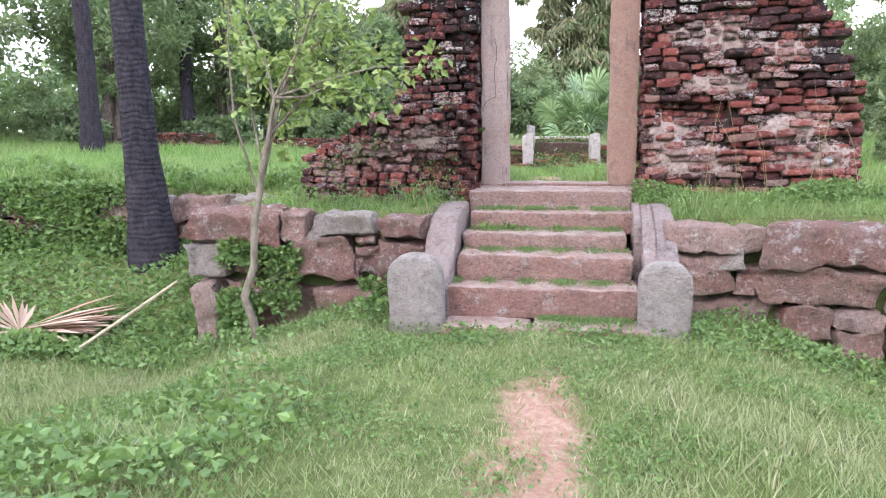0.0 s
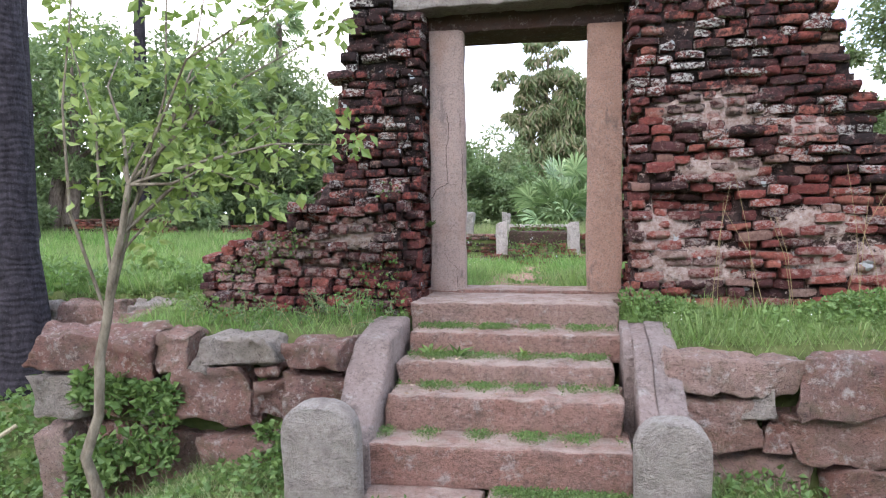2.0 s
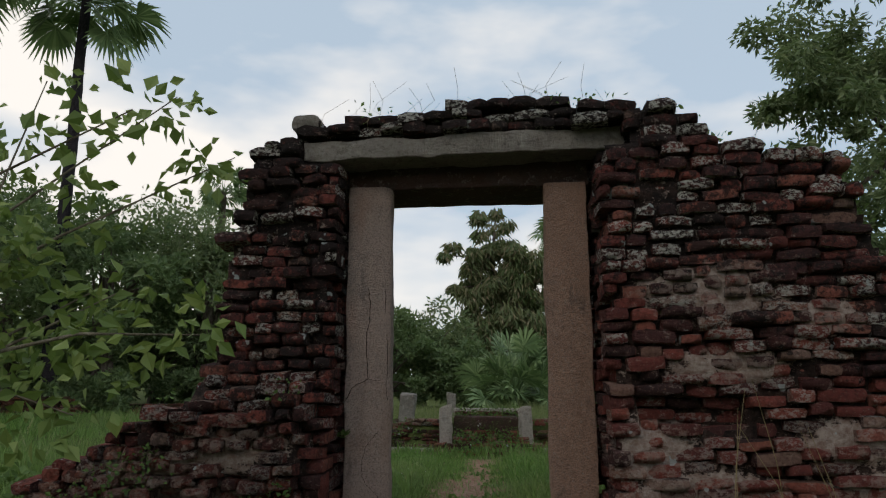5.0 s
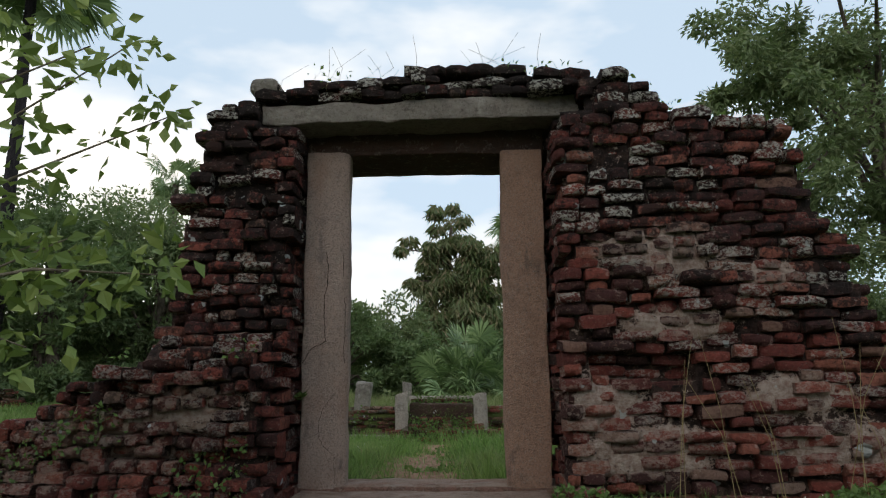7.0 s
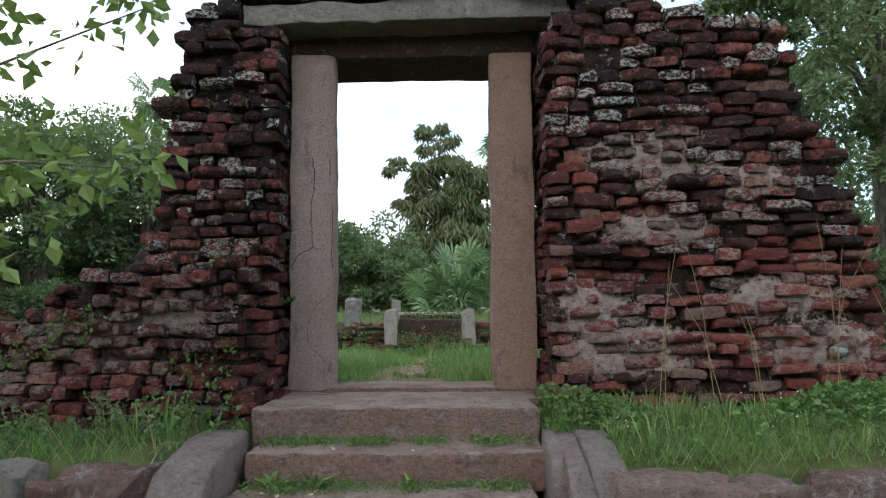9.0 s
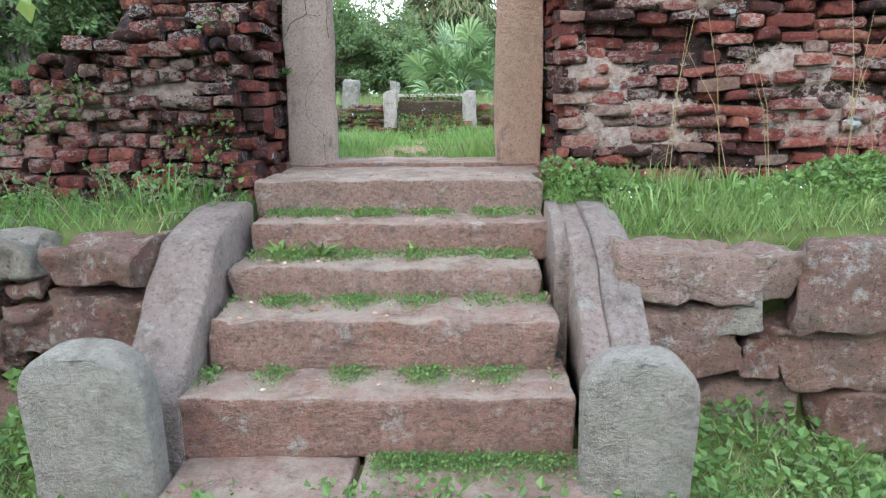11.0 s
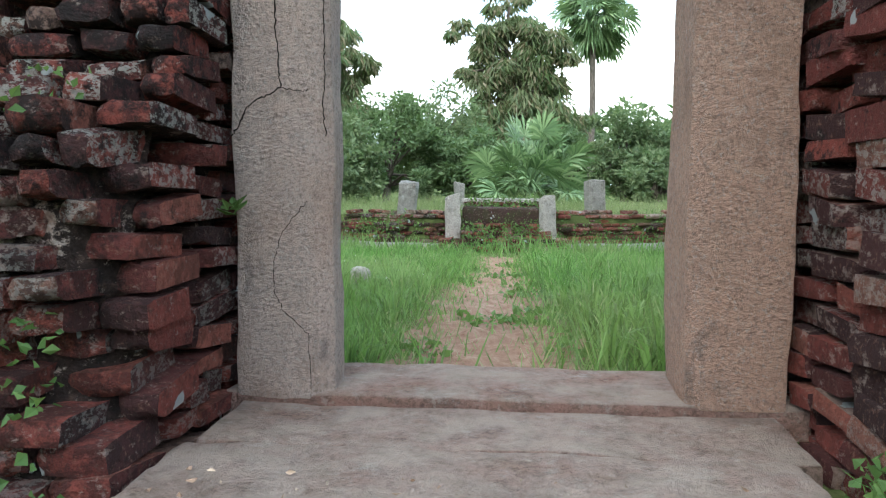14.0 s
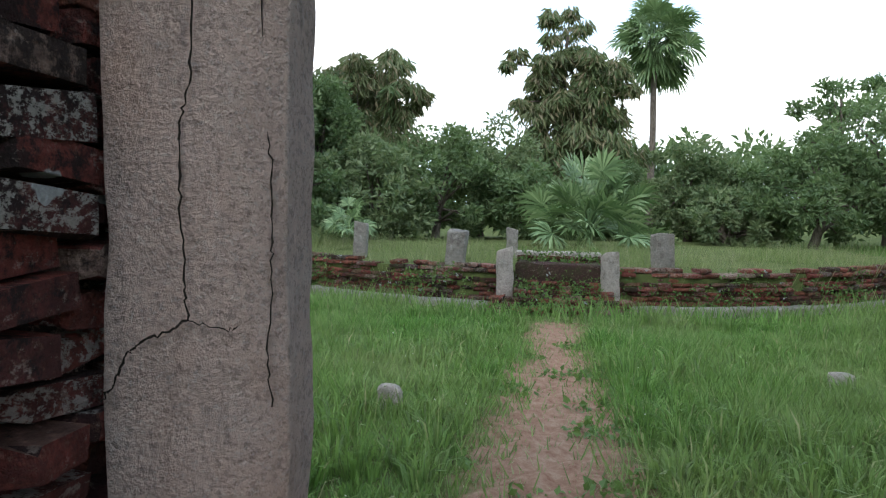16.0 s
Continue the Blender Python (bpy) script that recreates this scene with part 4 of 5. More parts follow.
# earth fill behind the courses
verts, faces = [(RING_X, RING_Y, 1.25)], []
for i in range(97):
    t = 2 * math.pi * i / 96
    verts += [(RING_X + (RING_R - 0.12) * math.sin(t), RING_Y - (RING_R - 0.12) * math.cos(t), z) for z in (1.2, 0.5)]
for i in range(96):
    faces.append((1 + 2 * i, 2 + 2 * i, 4 + 2 * i, 3 + 2 * i))
    faces.append((0, 1 + 2 * i, 3 + 2 * i, 0))
me = bpy.data.meshes.new("earth_fill")
me.from_pydata(verts, [], [tuple(dict.fromkeys(q)) for q in faces])
me.materials.append(M_GROUND)
piece("earth_fill", me, ring)
a = -58.0
k = 0
while a < 58:
    w = rnd.uniform(0.7, 1.1)
    am = radians(a + math.degrees(w / 2 / 8.3))
    a += math.degrees((w + 0.02) / 8.3)
    x, y = RING_X + 8.3 * math.sin(am), RING_Y - 8.3 * math.cos(am)
    k += 1
    if -1.2 < x < 0.7:
        continue
    block("kerb_stone", M_POST, ring, size=(w, 0.3, 0.2), r=0.03, step=0.25, rough=0.015, seed=600 + k, at=(x, y, 0.62), turn=(0, 0, math.degrees(am)))
# its flight of mossy brick steps
far_steps = thing("brick_steps", "mossy overgrown brick steps between two short stone posts", "steps")
for i in range(7):
    y0, z0 = 9.95 + i * 0.17, 0.6 + i * 0.125
    wide = i < 2
    for row in range(2):
        x, x_end = (-1.35, 0.8) if wide else (-0.97, 0.42)
        while x < x_end:
            w = rnd.uniform(0.16, 0.28)
            piece("brick", RING_BRICKS[rnd.randrange(len(RING_BRICKS))], far_steps, pose(x + w / 2, y0 + 0.12 + rnd.gauss(0, 0.03), z0 + 0.06 - row * 0.07,
                  rnd.uniform(-6, 6), rnd.uniform(-6, 6), rnd.uniform(-8, 8)) @ Matrix.Diagonal((w, 0.26, 0.068, 1)))
            x += w + 0.012
block("core", M_MOSSBRICK, far_steps, size=(1.36, 1.0, 0.8), r=0.05, step=0.2, rough=0.04, seed=650, at=(-0.28, 11.0, 0.95))
block("top_slab", M_POST_PALE, far_steps, "pale stone slab across the top of the steps", size=(1.42, 0.4, 0.09), r=0.02, step=0.15, rough=0.012, seed=651, at=(-0.3, 11.2, 1.46))


def stone_post(x, y, z0, w, h, d, seed, lean, label, group="posts on the terrace", material=M_POST):
    ob = thing("stone_post", label, "stone post", group)
    block("shaft", material, ob, size=(w, d, h), r=0.025, step=0.12, rough=0.016, seed=seed, skew=0.06, at=(x, y, z0 + h / 2), turn=(0, lean, seed * 7 % 30))
    return ob


for x, y, z0, w, h, seed, lean in ((-1.13, 10.5, 0.5, 0.25, 1.06, 701, 0), (0.53, 10.45, 0.5, 0.24, 1.04, 702, -2)):
    stone_post(x, y, z0, w, h, 0.2, seed, lean, "short whitish stone post flanking the brick steps", "posts beside the brick steps", M_POST_PALE)
for x, y, z0, w, h, seed, lean in ((-2.1, 11.6, 1.15, 0.34, 0.67, 703, 3), (-4.25, 12.8, 1.15, 0.26, 0.75, 704, 2), (-1.3, 13.8, 1.15, 0.2, 0.66, 705, 0), (1.46, 11.6, 1.15, 0.32, 0.7, 706, -3)):
    stone_post(x, y, z0, w, h, 0.28, seed, lean, "weathered grey stone post standing on the round terrace")
for x, y, w, seed in ((-1.17, 3.24, 0.17, 721), (2.0, 4.85, 0.2, 722)):
    ob = thing("stone", "small grey stone lying in the grass", "stone", "stones in the grass")
    block("body", M_POST_PALE, ob, size=(w * 0.95, w * 0.7, 0.22), r=0.05, step=0.05, rough=0.02, seed=seed, at=(x, y, float(ground_z(x, y)) + 0.07))

# ---- low brick ruins in the left field ----
for rx, ry, lng, hh, turn, sd in ((-13.2, 13.8, 3.6, 0.55, 20, 1), (-9.6, 16.2, 4.2, 0.45, 12, 2), (-6.0, 15.5, 3.0, 0.4, 5, 3)):
    rest = []
    rnd = random.Random(sd)
    z0 = float(ground_z(rx, ry))
    for row in range(int(hh / 0.075)):
        for lay_y in (0.0, 0.28):
            x = -lng / 2 + rnd.uniform(0, 0.5) + row * 0.06
            while x < lng / 2 - row * 0.08:
                w = rnd.uniform(0.2, 0.32)
                if rnd.random() < 0.93:
                    v, f = BRICK_ARR[rnd.randrange(len(BRICK_ARR))]
                    mm = np.array(pose(rx, ry, z0, 0, 0, turn) @ pose(x, lay_y + rnd.gauss(0, 0.04), 0.03 + row * 0.075, 0, rnd.uniform(-5, 5), rnd.uniform(-8, 8)) @ Matrix.Diagonal((w, 0.28, 0.07, 1)))
                    rest.append((v @ mm[:3, :3].T + mm[:3, 3], f))
                x += w + 0.02
    v, f = join(rest)
    ob = tagged(piece("brick_ruin", raw_mesh("brick_ruin", v, f, M_MOSSBRICK)), "low crumbled brick wall stump in the grass", "brick ruin", "low brick ruins")

# ---- trees ----


def crown_leaves(clumps, per, leaf, r, droop=0.0, narrow=0.4, flat=1.0):
    """Leaves gathered round clump centres (x, y, z, radius)."""
    cs = np.array(clumps)
    which = np.repeat(np.arange(len(cs)), per)
    n = len(which)
    d = unit(r.normal(size=(n, 3))) * (r.uniform(0.15, 1.0, (n, 1)) ** 0.6)
    d[:, 2] *= flat
    pos = cs[which, :3] + d * cs[which, 3:4]
    heads = d + r.normal(size=(n, 3)) * 0.7
    heads[:, 2] = heads[:, 2] * (1 - droop) - droop * 1.8
    size = leaf * r.uniform(0.6, 1.35, n)
    if droop > 0.5:
        # long sprays that arch out from the clump and hang
        out = unit(np.concatenate([d[:, :2], np.zeros((n, 1))], 1) + 1e-6)
        hang = r.uniform(0, 1, (n, 1)) < 0.5
        spray = cs[which, :3] + (out * r.uniform(0.1, 0.9, (n, 1)) + np.array([0, 0, 0.7]) * r.uniform(-0.4, 1, (n, 1))) * cs[which, 3:4]
        pos = np.where(hang, spray, pos)
        heads = np.where(hang, out * r.uniform(0.1, 0.9, (n, 1)) + np.array([0, 0, -1.0]) + r.normal(size=(n, 3)) * 0.25, heads)
    return leaves_data(pos, size, size * narrow, heads, r)


def tree(label, base, crowns, clump_n, per, leaf, material, seed, trunk=0.16, droop=0.0, narrow=0.45, category="tree", group="", name="tree", stems=1, flat=0.75, puff=0.3):
    """crowns: ellipsoids (x, y, z, rx, ry, rz) in which the clumps lie."""
    r = np.random.default_rng(seed)
    bx, by = base
    z0 = float(ground_z(bx, by)) - 0.1
    ob = thing(name, label, category, group)
    vol = np.array([c[3] * c[4] * c[5] for c in crowns])
    clumps, tubes = [], []
    for k in range(clump_n):
        c = crowns[r.choice(len(crowns), p=vol / vol.sum())]
        d = unit(r.normal(size=3)) * r.uniform(0.35, 1.0) ** 0.5
        p = np.array(c[:3]) + d * np.array(c[3:])
        p[2] = max(p[2], z0 + 0.35)
        clumps.append((*p, puff * (c[3] * c[4] * c[5]) ** (1 / 3) * r.uniform(0.6, 1.25)))
    top = max(c[2] for c in crowns)
    for s in range(stems):
        lean = np.array([r.normal() * 0.3, r.normal() * 0.3])
        pts = [(bx + (s - (stems - 1) / 2) * 0.4, by, z0)]
        for t in (0.25, 0.5, 0.75, 1.0):
            pts.append((bx + (s - (stems - 1) / 2) * 0.4 + lean[0] * t + r.normal() * 0.08, by + lean[1] * t + r.normal() * 0.08, z0 + (top - z0) * t))
        tubes.append(tube_data(pts, [trunk * 1.25, trunk, trunk * 0.8, trunk * 0.6, trunk * 0.3], 8, 0.15, seed))
        for c in clumps[s::max(1, stems * (len(clumps) // 14 + 1))]:
            t = r.uniform(0.3, 0.8)
            i = min(3, int(t * 4))
            a, b = np.array(pts[i]), np.array(pts[i + 1])
            p0 = a + (b - a) * (t * 4 - i)
            p2 = np.array(c[:3])
            p1 = (p0 + p2) / 2 + np.array([0, 0, 0.12 * np.linalg.norm(p2 - p0)])
            tubes.append(tube_data([p0, p1, p2], [trunk * 0.38, trunk * 0.24, trunk * 0.08], 5))
    v, f = join(tubes)
    piece("trunk", raw_mesh("trunk", v, f, M_BARK, True), ob)
    v, f = crown_leaves(clumps, per, leaf, r, droop, narrow, flat)
    piece("crown", raw_mesh("crown", v, f, material), ob)
    return ob


def simple(x, y, top, hw, low=0.9, n=46, per=170, leaf=0.2, mat=M_LEAF, seed=1, label="dense dark green tree in the wood behind the ruins", group="trees around the clearing", **kw):
    z = (top + low) / 2
    return tree(label, (x, y), [(x, y, z, hw * 0.85, hw * 0.8, (top - low) / 2 * 0.85), (x + hw * 0.35, y - 0.3, low + (top - low) * 0.4, hw * 0.7, hw * 0.6, (top - low) * 0.35),
                                (x - hw * 0.4, y, low + (top - low) * 0.55, hw * 0.6, hw * 0.6, (top - low) * 0.3)], n, per, leaf, mat, seed, group=group, **kw)


# trees seen through the gate
tree("tall tree with hanging brownish green leaf sprays", (-0.7, 29), [(-0.6, 29, 9.4, 1.5, 1.4, 1.2), (-1.7, 28.5, 8.2, 1.3, 1.2, 0.8), (0.9, 28.6, 8.0, 1.3, 1.2, 0.9), (1.7, 28.3, 6.6, 1.2, 1.1, 0.8),
     (-1.9, 28.4, 6.4, 1.1, 1.1, 0.6), (-0.2, 28.7, 7.2, 1.7, 1.4, 1.6), (-0.3, 28.6, 5.6, 2.2, 1.6, 1.4), (0.2, 28.4, 4.0, 2.6, 1.6, 1.6)], 150, 150, 0.4, M_DROOP, 21, 0.2, 0.7, 0.24, flat=1.0, puff=0.36)
tree("tall tree with hanging leaf sprays beside the wood", (-7.8, 25), [(-7.6, 25, 7.2, 1.6, 1.4, 0.8), (-6.2, 24.4, 6.1, 1.0, 1, 0.6), (-8.6, 24.6, 6.0, 1.6, 1.3, 1.1), (-7.7, 24.5, 4.0, 2.2, 1.5, 1.6)],
     80, 190, 0.4, M_DROOP, 22, 0.18, 0.7, 0.22, flat=1.0, puff=0.42)
for i, (x, y, top, hw, mt) in enumerate(((-6.3, 20.5, 4.6, 2.1, M_LEAF2), (-4.7, 22.8, 5.2, 2.2, M_LEAF), (-3.3, 25.5, 6.0, 2.2, M_LEAF2), (-1.6, 23.5, 4.2, 1.9, M_LEAF), (-8.6, 19.0, 4.2, 1.9, M_LEAF),
                                         (2.0, 26.5, 4.3, 1.9, M_LEAF), (3.9, 25.6, 5.2, 1.8, M_LEAF2), (6.1, 26.3, 4.9, 2.1, M_LEAF), (7.1, 22.5, 4.6, 2.2, M_LEAF), (9.6, 23.3, 7.4, 2.6, M_LEAF),
                                         (4.9, 22.8, 2.9, 1.5, M_LEAF2), (11.5, 20, 5.2, 2.5, M_LEAF), (0.4, 24.5, 3.2, 1.6, M_LEAF))):
    simple(x, y, top, hw, mat=mt, seed=30 + i)
tree("thin open tree standing behind the wood", (12, 35), [(12, 35, 7.6, 2.2, 1.5, 0.9), (11.2, 35, 6.0, 1.5, 1, 0.7)], 26, 90, 0.3, M_LEAF, 44, 0.12)
# the wood on the left
for i, (x, y, top, hw) in enumerate(((-12.7, 17.0, 8.4, 3.0), (-10.4, 19.5, 8.6, 2.8), (-15.8, 14.5, 8.8, 3.2), (-19.5, 10, 8.8, 3.6), (-9.0, 22.5, 7.0, 2.4), (-22, 3, 8.5, 3.8), (-17.5, 19, 10, 3.4), (-13.2, 22, 10, 3.2))):
    simple(x, y, top, hw, low=2.2, n=60, per=230, leaf=0.2, mat=M_LEAF2 if i % 2 else M_LEAF, seed=60 + i, trunk=0.24, stems=2, label="broad leafy tree with dark branching stems", group="broad trees of the wood")
for i, (x, y, top, hw) in enumerate(((-16, 12.5, 2.9, 1.7), (-12.2, 15.5, 2.6, 1.6), (-9.2, 17.8, 2.7, 1.6), (-20, 8, 3.0, 1.8), (-14, 18, 3.6, 1.9), (-7.2, 17.2, 2.4, 1.2), (-18, 15, 4.2, 2.3), (-22, 12, 4.5, 2.5), (-24, 5, 4.5, 2.6), (-16.5, 18.5, 4.5, 2.3), (-11.5, 19.5, 4.2, 2.2), (-21.5, 15.5, 4.8, 2.4))):
    simple(x, y, top, hw, low=1.0, n=30, per=150, leaf=0.18, mat=M_LEAF, seed=80 + i, trunk=0.05, label="dark undergrowth bush at the edge of the wood", group="bushes at the edge of the wood", category="bush", name="bush")
# the big tree that leans in from the right, and the thicket below it
tree("large small-leaved tree leaning over the wall end", (7.2, 6.4), [(6.4, 5.6, 5.4, 2.2, 1.8, 1.5), (4.6, 5.0, 6.4, 1.5, 1.1, 0.7), (5.3, 5.2, 6.0, 1.3, 1.0, 0.8), (5.3, 4.8, 4.2, 1.1, 1.0, 0.8), (6.6, 5.0, 3.0, 1.5, 1.2, 1.0), (6.0, 5.2, 7.2, 1.8, 1.4, 0.8), (4.6, 4.8, 5.6, 1.0, 0.9, 0.5)],
     120, 240, 0.12, M_LEAF2, 90, 0.2, 0.25, 0.4)
for i, (x, y, top, hw) in enumerate(((5.9, 4.4, 2.6, 1.0), (7.4, 3.8, 2.8, 1.2), (8.5, 7.0, 4.0, 1.6), (6.4, 8.0, 4.2, 1.5), (9, 11, 5.5, 2.2), (11, 2, 5.0, 2.0))):
    simple(x, y, top, hw, low=0.8, n=36, per=220, leaf=0.13, mat=M_LEAF2, seed=100 + i, trunk=0.05, label="green thicket beyond the wall end", group="thicket", category="bush", name="bush")


def fan_leaf(centre, aim, size, blades, r, spread=2.6, fold=0.25, roll=0.0):
    """A fan of narrow pointed blades round a hub."""
    aim = unit(np.asarray(aim, float))
    side = unit(np.cross(aim, [0.05, 0.02, 1.0]))
    up = np.cross(side, aim)
    side, up = side * math.cos(roll) + up * math.sin(roll), up * math.cos(roll) - side * math.sin(roll)
    out = []
    for k in range(blades):
        t = (k / (blades - 1) - 0.5) * spread
        d = unit(aim * math.cos(t) + side * math.sin(t) + up * (0.12 * (k % 2) + r.normal() * 0.05))
        L = size * (0.72 + 0.28 * math.cos(t)) * r.uniform(0.9, 1.05)
        w = size * 0.055
        perp = unit(np.cross(d, up))
        c = np.asarray(centre)
        mid, tip = c + d * L * 0.6 + perp * 0, c + d * L + np.array([0, 0, -fold * L])
        out.append((np.array([c, mid + perp * w, tip, mid - perp * w]), np.array([[0, 1, 2, 3]])))
    return join(out)


def fan_palm(label, x, y, z_top, trunk_r, crown_r, leaves, seed, bark=True, low=-0.75, group="", dead=0, blades=22, fold=0.25, size=0.46, spread=3.4, lean=0.0, flare=0.55):
    r = np.random.default_rng(seed)
    ob = thing("palm_tree", label, "palm tree", group)
    z0 = float(ground_z(x, y)) - 0.1
    if bark:
        n = max(4, int((z_top - z0) / 0.35))
        pts = [(x + 0.02 * math.sin(i * 0.5 + seed) + lean * i / n, y, z0 + (z_top - z0) * i / n) for i in range(n + 1)]
        x += lean
        rad = [trunk_r * (1 + flare * math.exp(-(p[2] - z0) / 0.9)) * (1 - 0.25 * i / n) * (1 + 0.05 * (i % 2)) for i, p in enumerate(pts)]
        piece("trunk", raw_mesh("trunk", *tube_data(pts, rad, 16, 0.06, seed), M_BARK if y > 30 else M_PALMBARK, True), ob)
    for k in range(leaves):
        el = r.uniform(low, 1.0)
        a = k * 2.39996 + r.normal() * 0.15
        d = unit(np.array([math.cos(a) * math.cos(el * 1.3), math.sin(a) * math.cos(el * 1.3), math.sin(el * 1.3)]))
        hub = np.array([x, y, z_top]) + d * crown_r * r.uniform(0.3, 0.7)
        stalk = (tube_data([(x, y, z_top - 0.1), (np.array([x, y, z_top]) + hub) / 2 + np.array([0, 0, 0.04 * crown_r]), hub], [0.035, 0.025, 0.018], 4))
        v, f = join([stalk, fan_leaf(hub, d + np.array([0, 0, -0.15]), crown_r * size, blades, r, spread, fold, r.uniform(-1.1, 1.1))])
        piece("frond", raw_mesh("frond", v, f, M_DRY if k < dead else M_FAN), ob)
    return ob


fan_palm("bushy young fan palm with pale green fronds", 0.35, 18.9, 1.7, 0.3, 2.5, 54, 5, False, -0.1, blades=20, fold=0.16, size=0.33, spread=3.6)
fan_palm("tall palmyra palm with a round dark crown", 4.2, 40.7, 11.6, 0.2, 2.9, 76, 6, True, -0.9, "palms")
fan_palm("palm crown rising above the wood", -15.4, 31.9, 12.6, 0.24, 2.0, 30, 7, True, -0.8, "palms")
fan_palm("tall palm with dark fronds over the wood", -13.4, 15.4, 14.6, 0.2, 2.6, 34, 8, True, -0.9, "palms")
fan_palm("palmyra palm with a thick dark ringed trunk", -5.0, 0.0, 11.0, 0.185, 2.4, 30, 9, True, -0.9, "palms", lean=-0.55, flare=0.85)
fan_palm("palmyra palm with a straight dark trunk in the field", -12.7, 9.25, 12.0, 0.22, 2.4, 30, 10, True, -0.9, "palms")
# small young palms under the wood
fan_palm("small young fan palm at the edge of the wood", -5.27, 15.1, 1.75, 0.1, 0.75, 16, 11, False, -0.1, "young palms", blades=16)

# the sapling in front of the blocks
sap = thing("sapling", "slender mottled sapling with large light green leaves", "sapling")
r = np.random.default_rng(15)
stem = [(-2.5, -2.38, -0.2), (-2.53, -2.4, 0.02), (-2.59, -2.42, 0.22), (-2.47, -2.44, 0.5), (-2.44, -2.46, 0.85), (-2.38, -2.46, 1.1), (-2.33, -2.48, 1.35), (-2.26, -2.48, 1.6), (-2.19, -2.5, 1.9)]
tubes = [tube_data(stem, [0.042, 0.036, 0.034, 0.032, 0.03, 0.028, 0.025, 0.022, 0.019], 10, 0.25, 4)]
clumps = []
for k in range(15):
    a = r.uniform(0, 2 * math.pi)
    end = np.array([-1.75 + r.uniform(-1.15, 0.75), -2.15 + r.uniform(-0.6, 0.75), 1.75 + r.uniform(0.0, 1.95)])
    s = np.array(stem[-1 - (0, 0, 1, 2, 1, 0, 3)[k % 7]])
    mid = (s + end) / 2 + np.array([r.normal() * 0.1, r.normal() * 0.1, 0.12])
    piece("branch", raw_mesh("branch", *tube_data([s, (s + mid) / 2 + r.normal(size=3) * 0.03, mid, end], [0.012, 0.01, 0.007, 0.003], 5), M_SAPBARK, True), sap)
    for t in np.linspace(0.3, 1, 6):
        p = s * (1 - t) ** 2 + 2 * mid * t * (1 - t) + end * t * t
        clumps.append((*(p + r.normal(size=3) * 0.05), 0.17))
piece("stem", raw_mesh("stem", *join(tubes), M_SAPBARK, True), sap)
piece("leaves", raw_mesh("leaves", *crown_leaves(clumps, 19, 0.08, r, 0.15, 0.62, 0.7), M_SAPLEAF), sap)

# the wood closing the clearing all round
r = np.random.default_rng(3)
clumps = []
for k in range(1500):
    a = r.uniform(0, 2 * math.pi)
    rad = r.uniform(38, 56)
    clumps.append((rad * math.cos(a), 6 + rad * math.sin(a), r.uniform(0.8, 5.8) ** 1.0 + r.uniform(0, 1.2), r.uniform(0.9, 2.0)))
wood = piece("far_wood", raw_mesh("far_wood", *crown_leaves(clumps, 90, 0.6, r, 0.0, 0.5, 0.8), M_LEAF))
tagged(wood, "continuous dark green wood around the ruins", "woodland", kind="stuff")

# ---- grass and small plants ----


def scatter(n, x0, x1, y0, y1, keep, r):
    x, y = r.uniform(x0, x1, n), r.uniform(y0, y1, n)
    k = r.uniform(0, 1, n) < keep(x, y)
    return x[k], y[k]


def patchy(x, y, s=1.3):
    return 0.5 + 0.25 * np.sin(x * 2.1 * s + 1.3 * np.sin(y * 1.7 * s)) + 0.25 * np.sin(y * 2.7 * s + 1.1 * np.sin(x * 1.9 * s + 2))


def on_steps(x, y):
    wide = y < -1.55
    rail = (y < -0.93) & (x > -1.12) & (x < 1.06)
    return rail & (y > -2.56) | (x > np.where(wide, -1.34, -0.87)) & (x < np.where(wide, 1.16, 0.77)) & (y > -2.56) & (y < 0.46)


def in_wall(x, y):
    face = np.where(x < 0, -0.82, -0.5)
    return (x > -2.7) & (x < 2.85) & (y > face) & (y < 0.55)


def on_stones(x, y):
    return (y > WALL_Y - 0.06) & (y < WALL_Y + 0.3) & (x > LAND_X0) & (x < LAND_X1)


def front_path(x, y):
    c = 0.06 + 0.12 * np.sin(y * 2.3)
    return np.exp(-((x - c) / 0.2) ** 2) * smooth(-3.0, -3.7, y)


def back_path(x, y):
    return np.exp(-((x + 0.08 + 0.02 * y) / (0.5 - 0.014 * y)) ** 2) * smooth(0.3, 0.6, y) * smooth(10.2, 8.6, y)


def grass(name, label, n, box, keep, h_lo, h_hi, w, lean, material, seed):
    r = np.random.default_rng(seed)
    x, y = scatter(n, *box, keep, r)
    z = ground_z(x, y)
    h = r.uniform(h_lo, h_hi, len(x)) * (0.6 + 0.8 * patchy(x, y, 0.8))
    if name == "field_grass":
        h *= (1 - 0.6 * smooth(6.5, 9.5, y)) * (0.55 + 0.9 * patchy(x, y, 3.1))
    ob = piece(name, raw_mesh(name, *blades_data(x, y, z, h, w * r.uniform(0.6, 1.4, len(x)), lean, r), material))
    return tagged(ob, label, "grass", kind="stuff")


